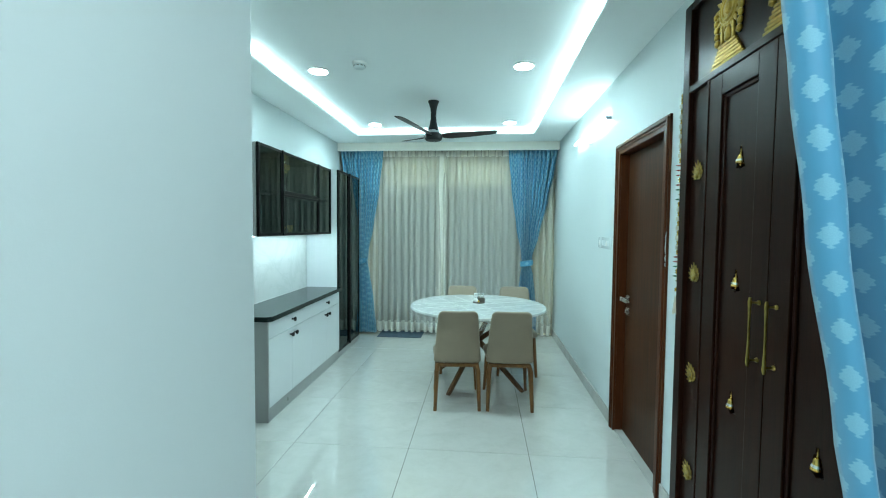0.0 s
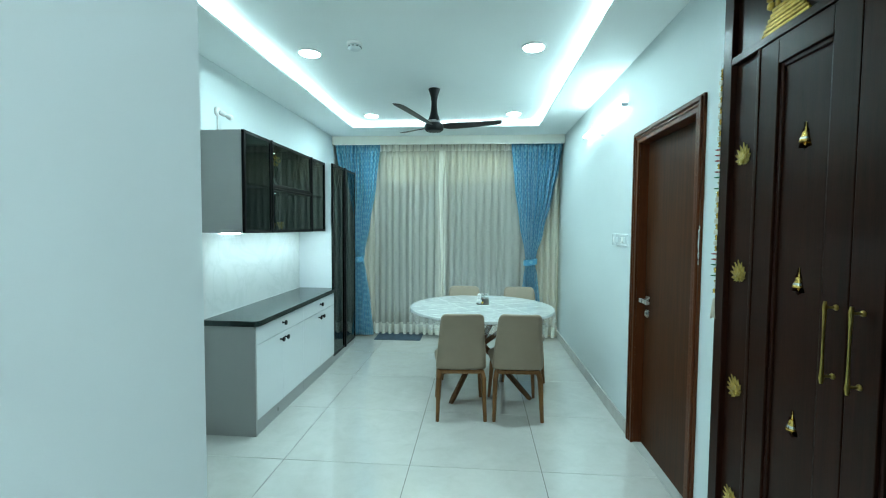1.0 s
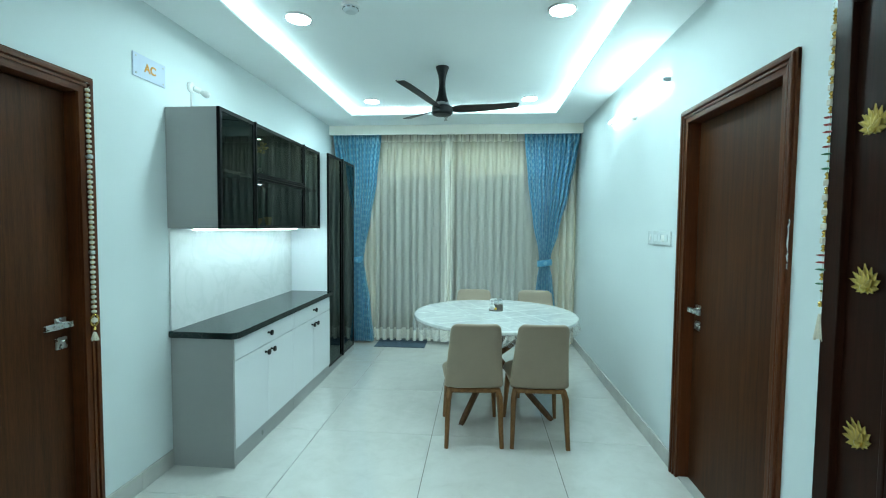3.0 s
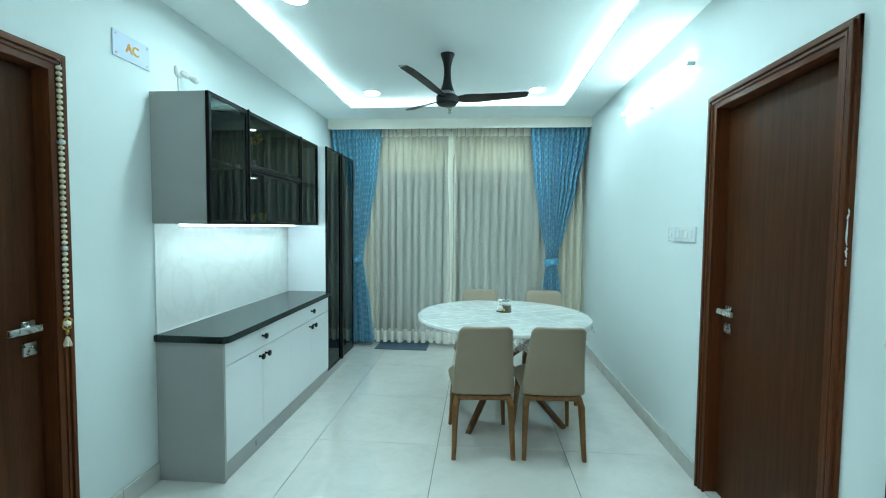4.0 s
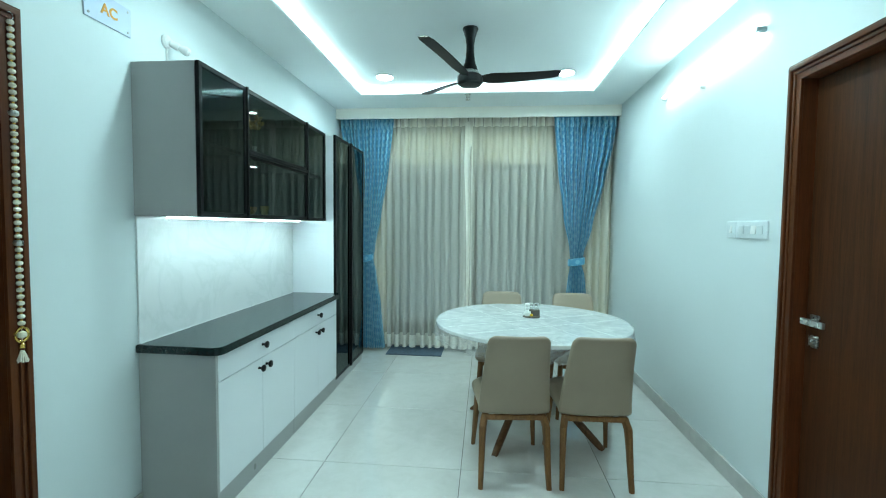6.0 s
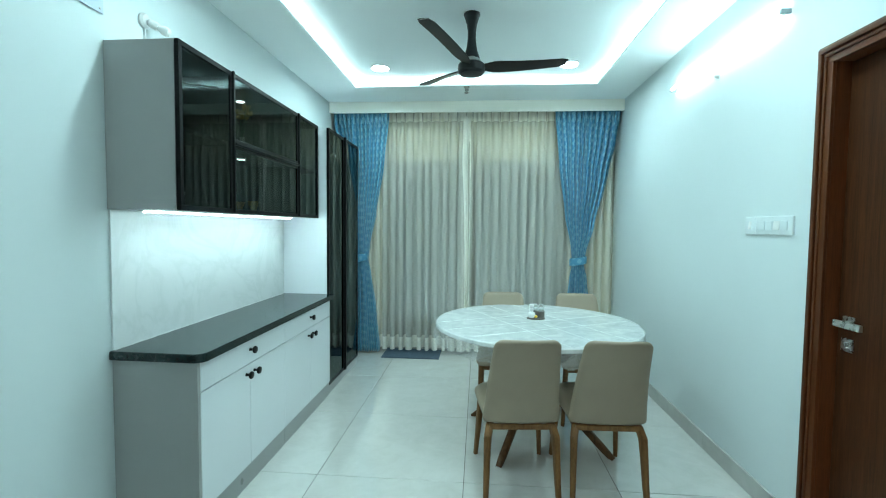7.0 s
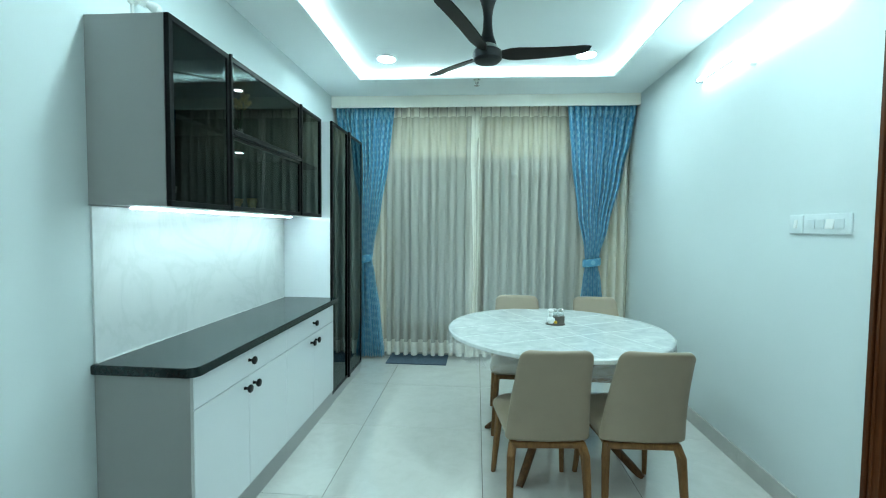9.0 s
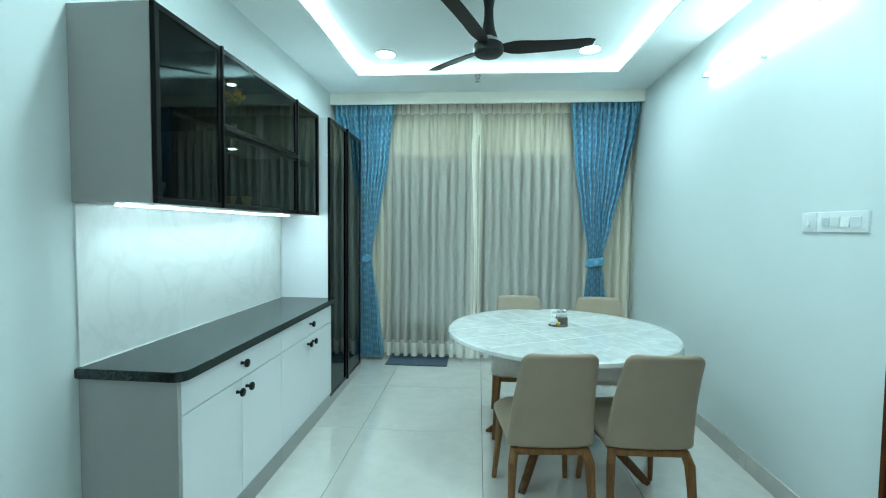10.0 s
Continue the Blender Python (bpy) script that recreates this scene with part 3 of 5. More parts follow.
WX, UY0, UY1, UZ0, UZ1 = -1.530, 3.290, 4.868, 1.412, 2.106
wc = thing("wall_cabinet", (XW, UY0, UZ0), "grey wall cabinet with smoked glass doors in black frames", "cabinet")
bm = bmesh.new()
BXW = WX - 0.021
for x0, x1, y0, y1, z0, z1 in ((XW + 0.002, BXW, UY0, UY0 + 0.018, UZ0, UZ1), (XW + 0.002, BXW, UY1 - 0.018, UY1, UZ0, UZ1),
                               (XW + 0.002, BXW, UY0 + 0.018, UY1 - 0.018, UZ0, UZ0 + 0.018), (XW + 0.002, BXW, UY0 + 0.018, UY1 - 0.018, UZ1 - 0.018, UZ1)):
    box(bm, x0, x1, y0, y1, z0, z1)
part("body", bm, GREY, wc, "grey laminate body")
bm = bmesh.new()
box(bm, XW + 0.002, XW + 0.010, UY0 + 0.018, UY1 - 0.018, UZ0 + 0.018, UZ1 - 0.018)
part("back_panel", bm, DIM_INSIDE, wc, "near-black board, coloured for the dimness inside the cabinet")
for ya in (3.690, 4.494):
    bm = bmesh.new()
    box(bm, XW + 0.010, BXW - 0.002, ya - 0.009, ya + 0.009, UZ0 + 0.018, UZ1 - 0.018)
    part("divider", bm, DIM_INSIDE, wc)
for ya, yb in ((UY0 + 0.019, 3.680), (3.700, 4.484), (4.504, UY1 - 0.019)):
    bm = bmesh.new()
    box(bm, XW + 0.010, BXW - 0.006, ya, yb, 1.747, 1.765)
    part("shelf", bm, DIM_INSIDE, wc)
    for za in (UZ0 + 0.0185, UZ1 - 0.0215):
        bm = bmesh.new()
        box(bm, XW + 0.010, BXW - 0.002, ya, yb, za, za + 0.003)
        part("lining", bm, DIM_INSIDE, wc)
glass_door(wc, WX, UY0 + 0.001, 3.688, UZ0 - 0.002, UZ1 + 0.002)
glass_door(wc, WX, 3.692, 4.492, 1.762, UZ1 + 0.002)
glass_door(wc, WX, 3.692, 4.492, UZ0 - 0.002, 1.758)
glass_door(wc, WX, 4.496, UY1 - 0.001, UZ0 - 0.002, UZ1 + 0.002)
for ya in (3.683, 4.487):
    bm = bmesh.new()
    box(bm, WX - 0.002, WX + 0.010, ya, ya + 0.014, UZ0 - 0.002, UZ1 + 0.006, 0.002)
    part("handle_profile", bm, BLACK_ALU, wc, "black grip profile between the doors")
bm = bmesh.new()
box(bm, WX - 0.002, WX + 0.012, 3.698, 4.486, 1.753, 1.768, 0.002)
part("flap_grip", bm, BLACK_ALU, wc, "black grip rail of the flap doors")


def lathe_part(name, profile, at, material, parent, label="", seg=18):
    bm = bmesh.new()
    lathe(bm, profile, Matrix.Translation(at), seg)
    return part(name, bm, material, parent, label)


VX, VY, VZ = -1.70, 4.08, 1.7655
vase = thing("flower_vase", (VX, VY, VZ), "slim pale vase of yellow flowers inside the glass cabinet", "vase")
lathe_part("vase", [(0.026, 0.0), (0.030, 0.010), (0.022, 0.050), (0.012, 0.085), (0.016, 0.100)], (VX, VY, VZ), PLASTIC, vase)
rnd = random.Random(7)
for k in range(7):
    a, lean = 2.4 * k, 0.012 + 0.008 * k
    tip = Vector((VX + lean * math.cos(a), VY + lean * math.sin(a) * 1.2, VZ + 0.205 + 0.011 * k))
    bm = bmesh.new()
    rod(bm, (VX, VY, VZ + 0.09), tip, 0.0018, seg=6)
    stem = part("stem", bm, GREEN, vase)
    bm = bmesh.new()
    for j in range(6):
        t = bmesh.new()
        lathe(t, [(0.001, 0), (0.010, 0.011), (0.007, 0.025), (0.001, 0.033)], None, 8)
        add(bm, t, Matrix.Translation(tip) @ pose(0, 0, 0, rnd.uniform(30, 80), 0, 60 * j + rnd.uniform(0, 40)))
    part("flower", bm, YELLOW, vase, "bright yellow flower")
for y, h, rad, mt, word in ((3.83, 0.060, 0.030, RED, "dark red"), (4.03, 0.052, 0.034, ORANGE, "orange"), (4.20, 0.064, 0.028, YELLOW, "yellow"), (3.50, 0.07, 0.035, STEEL, "steel")):
    at = (-1.70, y, UZ0 + 0.0217)
    bowl = thing("bowl", at, "small " + word + " bowl standing inside the glass cabinet", "bowl")
    lathe_part("bowl_body", [(rad * 0.55, 0.0), (rad * 0.6, 0.004), (rad, h * 0.7), (rad * 1.04, h), (rad * 0.94, h), (rad * 0.5, 0.010)], at, mt, bowl)
for za in (UZ1 - 0.0217, 1.7468):
    puck = thing("puck_light", (-1.72, 4.10, za), "small round lit LED puck inside the glass cabinet", "LED light", "cabinet puck lights")
    lathe_part("rim", [(0.030, 0.0), (0.030, -0.005), (0.024, -0.007), (0.022, -0.004)], (-1.72, 4.10, za), PLASTIC, puck)
    lathe_part("diffuser", [(0.021, -0.0045), (0.021, -0.0055), (0.004, -0.006)], (-1.72, 4.10, za), PUCK_LIGHT, puck, "glowing diffuser")
led = thing("shelf_light", (-1.60, UY0, UZ0), "slim glowing LED profile under the wall cabinet", "LED light")
bm = bmesh.new()
box(bm, -1.585, -1.570, UY0 + 0.03, UY1 - 0.05, UZ0 - 0.005, UZ0 - 0.0005, 0.001)
part("trim_strip", bm, PLASTIC, led, "slim white strip along the cabinet's front")
tilt = pose(-1.730, (UY0 + UY1) / 2, UZ0 - 0.0065, 0, -30, 0)
HL = (UY1 - UY0) / 2 - 0.04
bm = bmesh.new()
box(bm, -0.005, 0.005, -HL, HL, 0.0, 0.004, 0.001)
bmesh.ops.transform(bm, matrix=tilt, verts=bm.verts[:])
part("housing", bm, PLASTIC, led)
bm = bmesh.new()
box(bm, -0.003, 0.003, -HL + 0.01, HL - 0.01, -0.0012, -0.0003)
bmesh.ops.transform(bm, matrix=tilt, verts=bm.verts[:])
part("diffuser", bm, SHELF_LIGHT, led, "glowing white diffuser")

TY0, TY1, TX = 4.962, 5.79, -1.479
tc = thing("tall_cabinet", (XW, TY0, 0), "tall cabinet with two smoked glass doors in black frames", "cabinet")
bm = bmesh.new()
box(bm, XW + 0.002, TX - 0.021, TY0, TY1, 0.075, 2.112, 0.001)
part("body", bm, WHITE_GLOSS, tc, "pale gloss side panels")
# thin dark sheet over the solid body, standing in for a shaded interior
bm = bmesh.new()
box(bm, TX - 0.0207, TX - 0.0204, TY0 + 0.002, TY1 - 0.002, 0.08, 2.11)
part("lining", bm, DIM_INSIDE, tc, "near-black board, coloured for the dimness inside the cabinet")
bm = bmesh.new()
box(bm, XW + 0.002, TX - 0.008, TY0, TY1, 0.0, 0.070)
part("plinth", bm, PLINTH, tc, "grey plinth board")
YT = 5.362
glass_door(tc, TX, TY0 - 0.003, YT - 0.002, 0.073, 2.118)
glass_door(tc, TX, YT + 0.002, TY1 + 0.003, 0.073, 2.118)
bm = bmesh.new()
box(bm, TX - 0.002, TX + 0.016, YT - 0.012, YT + 0.012, 0.073, 2.122, 0.002)
part("handle_profile", bm, BLACK_ALU, tc, "black full height grip profile")


# ---- curtains ----
def fold_table(theta, n=240):
    """One period of a hanging fold: advance 0..1 and depth -1..1."""
    xs, ys, x, y = [0.0], [0.0], 0.0, 0.0
    for i in range(n):
        a = theta * math.cos(2 * math.pi * (i + 0.5) / n)
        x, y = x + math.cos(a) / n, y + math.sin(a) / n
        xs.append(x), ys.append(y)
    top = max(abs(v) for v in ys)
    return [v / x for v in xs], [v / top for v in ys], x


def cloth(bm, rows_l, rows_r, z1, z0, y, folds, amp, theta=1.8, nz=70, seed=0, lay=0.0, per=16, level=None, spread=0.25):
    """A hanging of overlapping pleats between two edge lines given as rows of (z, x)."""
    rnd = random.Random(seed)
    ph = [rnd.uniform(0, 6.28) for _ in range(6)]
    nu = folds * per
    level = level or (lambda z: 1.0)
    _, _, chord = fold_table(theta, 240)
    width = (rows_r[0][1] - rows_l[0][1]) / chord
    size = [rnd.uniform(1 - spread, 1 + spread) for _ in range(folds + 1)]
    edges = [0.0]
    for v in [rnd.uniform(1 - spread, 1 + spread) for _ in range(folds)]:
        edges.append(edges[-1] + v)
    edges = [v / edges[-1] for v in edges]
    grid = []
    for j in range(nz + 1):
        z = z1 + (z0 - z1) * j / nz
        xl, xr = lerp_rows(rows_l, z), lerp_rows(rows_r, z)
        tx, ty, _ = fold_table(theta * level(z), 64)
        row = []
        for i in range(nu + 1):
            k, s = min(i // per, folds - 1), i / per - min(i // per, folds - 1)
            q = s * 64
            lo = min(int(q), 63)
            fx, fy = tx[lo] + (tx[lo + 1] - tx[lo]) * (q - lo), ty[lo] + (ty[lo + 1] - ty[lo]) * (q - lo)
            u = edges[k] + (edges[k + 1] - edges[k]) * fx
            u += 0.004 * math.sin(2.1 * z + 11 * u + ph[0]) * (2.5 - z) / 2.5 * math.sin(math.pi * min(1, max(0, u)))
            a = amp(z) * (size[k] * (1 - s) + size[k + 1] * s)
            row.append((xl + (xr - xl) * u, y - a * fy + lay * (u - 0.5) + 0.006 * math.sin(3 * z + 5 * u + ph[1]), z, i / nu * width, z))
        grid.append(row)
    uv = bm.loops.layers.uv.new("cloth")
    vs = [[bm.verts.new(p[:3]) for p in r] for r in grid]
    for j in range(nz):
        for i in range(nu):
            f = bm.faces.new((vs[j][i], vs[j + 1][i], vs[j + 1][i + 1], vs[j][i + 1]))
            for loop, (jj, ii) in zip(f.loops, ((j, i), (j + 1, i), (j + 1, i + 1), (j, i + 1))):
                loop[uv].uv = grid[jj][ii][3:]


def tie_band(bm, x0, x1, y, z, depth, h=0.055):
    uv = bm.loops.layers.uv.new("cloth")
    n, vs = 36, []
    for k, dz in enumerate((-h / 2, -h / 4, h / 4, h / 2)):
        g = 0.006 if k in (1, 2) else 0.0
        vs.append([bm.verts.new(((x0 + x1) / 2 + ((x1 - x0) / 2 + g) * math.cos(2 * math.pi * i / n), y + (depth + g) * math.sin(2 * math.pi * i / n), z + dz + 0.012 * math.cos(2 * math.pi * i / n))) for i in range(n)])
    for k in range(3):
        for i in range(n):
            f = bm.faces.new((vs[k][i], vs[k][(i + 1) % n], vs[k + 1][(i + 1) % n], vs[k + 1][i]))
            for loop, (kk, ii) in zip(f.loops, ((k, i), (k, i + 1), (k + 1, i + 1), (k + 1, i))):
                loop[uv].uv = (ii / n * 0.4, kk * h / 3)


def drape(rows_l, rows_r, z1, y, folds, width, tie, seed, label, top_amp=0.022, tie_amp=0.035, lay=0.0, deep=1.0):
    z_tie, tx0, tx1 = tie
    amps = [(z1, top_amp * 0.6), (z1 - 0.12, top_amp * 1.2), (z_tie + 0.7, 0.038), (z_tie + 0.15, 0.040), (z_tie, 0.024), (z_tie - 0.15, 0.036), (0.0, 0.044)]
    levels = [(z1, 1.0), (z1 - 0.15, 1.0), (z_tie, 1.05), (0.0, 0.9)]
    c = thing("curtain", (lerp_rows(rows_l, 0.0), y, 0.02), label, "curtain", "blue patterned drapes")
    bm = bmesh.new()
    cloth(bm, rows_l, rows_r, z1, 0.025, y, folds, lambda z: lerp_rows(amps, z) * deep, 1.5, 60, seed, lay, 18, lambda z: lerp_rows(levels, z), 0.5)
    ob = part("drape", bm, DAMASK, c, crease=3.2, recalc=False)
    so = ob.modifiers.new("thickness", "SOLIDIFY")
    so.thickness, so.offset = 0.0018, 0
    bm = bmesh.new()
    tie_band(bm, tx0, tx1, y, z_tie, 0.05, 0.075)
    part("tieback", bm, DAMASK, c, "matching fabric band gathering the drape", crease=3.2, recalc=False)
    # pinch pleats at the heading
    xa, xb, n = lerp_rows(rows_l, z1), lerp_rows(rows_r, z1), folds
    for i in range(n):
        bm = bmesh.new()
        x = xa + (xb - xa) * (i + 0.5) / n
        bm_uv = bm.loops.layers.uv.new("cloth")
        lathe(bm, [(0.011, z1 - 0.0), (0.012, z1 - 0.02), (0.006, z1 - 0.07), (0.012, z1 - 0.12), (0.002, z1 - 0.15)], Matrix.Translation((x, y - 0.024, 0)), 8)
        part("pleat", bm, DAMASK, c)
    return c


drape([(2.52, 0.452), (2.0, 0.500), (1.5, 0.570), (1.15, 0.640), (1.0, 0.655), (0.85, 0.630), (0.5, 0.590), (0.0, 0.560)],
      [(2.52, 1.095), (2.25, 1.055), (1.9, 0.985), (1.36, 0.860), (1.12, 0.785), (1.0, 0.765), (0.85, 0.800), (0.5, 0.840), (0.0, 0.860)],
      2.56, 6.15, 12, 1.5, (1.02, 0.630, 0.795), 3, "blue damask drape with pale leaf medallions, tied back")
drape([(2.52, -1.835), (1.9, -1.74), (1.36, -1.65), (1.12, -1.60), (1.0, -1.585), (0.85, -1.60), (0.5, -1.62), (0.0, -1.64)],
      [(2.52, -1.245), (2.0, -1.300), (1.5, -1.385), (1.15, -1.455), (1.0, -1.470), (0.85, -1.44), (0.5, -1.385), (0.0, -1.335)],
      2.56, 6.15, 12, 1.5, (1.02, -1.595, -1.475), 8, "blue damask drape tied back beside the tall cabinet")
drape([(2.58, 0.50), (1.866, 0.587), (1.73, 0.606), (1.50, 0.643), (1.16, 0.706), (1.0, 0.735), (0.88, 0.755), (0.75, 0.74), (0.4, 0.69), (0.0, 0.66)],
      [(2.58, 1.080), (1.9, 1.07), (1.2, 1.05), (0.88, 1.01), (0.6, 1.05), (0.0, 1.07)],
      2.575, 0.935, 5, 1.15, (0.88, 0.745, 1.02), 5, "blue damask drape with pale leaf medallions in the foyer", deep=1.7)

for n, (xa, xb, seed) in enumerate(((-1.60, -0.40, 21), (-0.52, 1.085, 34))):
    c = thing("sheer_curtain", (xa, 6.24, 0.03), "cream sheer curtain in soft pleats, drawn closed", "curtain", "sheer curtains")
    yy = 6.245 + 0.018 * n
    bm = bmesh.new()
    folds = 13 if n == 0 else 17
    amps = [(2.52, 0.018), (2.40, 0.034), (2.2, 0.052), (1.6, 0.064), (0.0, 0.068)]
    levels = [(2.52, 0.7), (2.40, 0.85), (2.1, 1.0), (0.0, 0.92)]

    def hang(name, xl, xr, z1, z0, dy, count, nz, material, label="", depth=1.0):
        bm = bmesh.new()
        cloth(bm, [(2.52, xl), (0.0, xl)], [(2.52, xr), (0.0, xr)], z1, z0, yy + dy, count, lambda z: lerp_rows(amps, z) * depth, 1.95, nz, seed, 0.0, 28, lambda z: lerp_rows(levels, z), 0.25)
        return part(name, bm, material, c, label, crease=3.2, recalc=False)
    hang("voile", xa, xb, 2.555, 0.035, 0.0, folds, 40, SHEER)
    hang("hem", xa, xb, 0.17, 0.033, -0.003, folds, 6, HEM, "double hem")
    hang("heading", xa, xb, 2.557, 2.46, -0.003, folds, 4, HEM, "gathered heading tape")
    edge = xb - 0.075 if n == 0 else xa + 0.05
    hang("side_hem", edge, edge + 0.075, 2.5, 0.036, -0.045, 1, 20, HEM, "double side hem", 0.3)
    bm = bmesh.new()
    for k in range(folds):
        xk = xa + (xb - xa) * (k + 0.5) / folds
        t = bmesh.new()
        lathe(t, [(0.009, 2.553), (0.010, 2.53), (0.005, 2.48), (0.012, 2.42), (0.002, 2.37)], None, 8)
        add(bm, t, Matrix.Translation((xk, yy - 0.022, 0)) @ Matrix.Diagonal((0.8, 0.7, 1, 1)))
    bm.loops.layers.uv.new("cloth")
    part("pinch_pleats", bm, SHEER, c, "sewn pinch pleats")

bm = bmesh.new()
box(bm, -1.80, 1.09, 6.135, 6.155, 2.562, 2.58, 0.002)
box(bm, -1.80, 1.09, 6.225, 6.245, 2.562, 2.58, 0.002)
box(bm, -1.80, 1.09, 6.09, 6.39, 2.581, 2.59)
tagged(part("curtain_track", bm, PLASTIC), "white double curtain track behind the pelmet", "curtain track")


# ---- dining table ----
TC, TR, TZ = Vector((0.078, 4.462, 0)), 0.650, 0.738
table = thing("dining_table", TC, "round dining table on crossed dark wooden legs", "table")
bm = bmesh.new()
lathe(bm, [(TR - 0.012, TZ - 0.030), (TR - 0.002, TZ - 0.025), (TR - 0.002, TZ - 0.006), (TR - 0.008, TZ - 0.002)], Matrix.Translation(TC), 72)
part("tabletop", bm, VINYL, table, "pale stone-look round top")
for n, a in enumerate((152, 61, -36.5, -118.5)):
    a = radians(a)
    reach = 0.46 if n == 0 else 0.527
    foot = TC + Vector((reach * math.cos(a), reach * math.sin(a), 0))
    top = TC - Vector((0.40 * math.cos(a), 0.40 * math.sin(a), 0)) + Vector((0, 0, TZ - 0.033))
    bm = bmesh.new()
    pts = [foot + Vector((0, 0, 0.0)), foot + Vector((0, 0, 0.014)), foot.lerp(top, 0.06), foot.lerp(top, 0.5), top]
    pts[1] = foot.lerp(top, 0.02)
    sweep(bm, pts, [0.034, 0.038, 0.042, 0.046, 0.05], [0.03, 0.034, 0.040, 0.048, 0.05])
    for v in bm.verts:
        v.co.z = max(v.co.z, 0.0)
        v.co.z = min(v.co.z, TZ - 0.031)
    part("leg", bm, TABLE_WOOD, table, "slanting dark wooden leg")

tcl = thing("tablecloth", TC + Vector((0, 0, TZ)), "clear embossed vinyl tablecloth with a lace border, on the table", "tablecloth")
bm = bmesh.new()
lathe(bm, [(0.02, TZ - 0.0015), (TR - 0.006, TZ - 0.0015), (TR + 0.0035, TZ - 0.008), (TR + 0.0045, TZ - 0.022), (TR + 0.006, TZ - 0.022), (TR + 0.005, TZ - 0.004), (TR - 0.004, TZ + 0.002), (0.02, TZ + 0.002)], Matrix.Translation(TC), 96)
part("cover", bm, VINYL, tcl, "glossy embossed white vinyl")
bm = bmesh.new()
n, rings = 288, []
for k in range(6):
    f = k / 5
    ring = []
    for i in range(n):
        a = 2 * math.pi * i / n
        drop = 0.078 + 0.010 * abs(math.sin(a * 36)) + 0.006 * math.sin(a * 5 + 1)
        r = TR + 0.006 + f * (0.010 + 0.009 * math.sin(a * 22) + 0.006 * math.sin(a * 9 + 2))
        ring.append((TC.x + r * math.cos(a), TC.y + r * math.sin(a), TZ - 0.018 - f * drop))
    rings.append(ring)
ring_surface(bm, rings, cap=False)
part("lace_border", bm, LACE, tcl, "hanging scalloped lace", crease=3.2)
for (ang, off) in ((28, 0.0), (28, 0.21), (28, -0.21), (118, 0.0), (118, 0.20), (118, -0.20)):
    a = radians(ang)
    d, q = Vector((math.cos(a), math.sin(a), 0)), Vector((-math.sin(a), math.cos(a), 0))
    h = math.sqrt((TR - 0.03) ** 2 - off ** 2)
    bm = bmesh.new()
    sweep(bm, [TC + q * (off + 0.003 * math.sin(7 * s)) + d * h * s + Vector((0, 0, TZ + 0.0022)) for s in (-1, -0.6, -0.2, 0.2, 0.6, 1)], 0.0035, 0.0018, seg=4, power=2)
    part("crease", bm, CREASE, tcl)


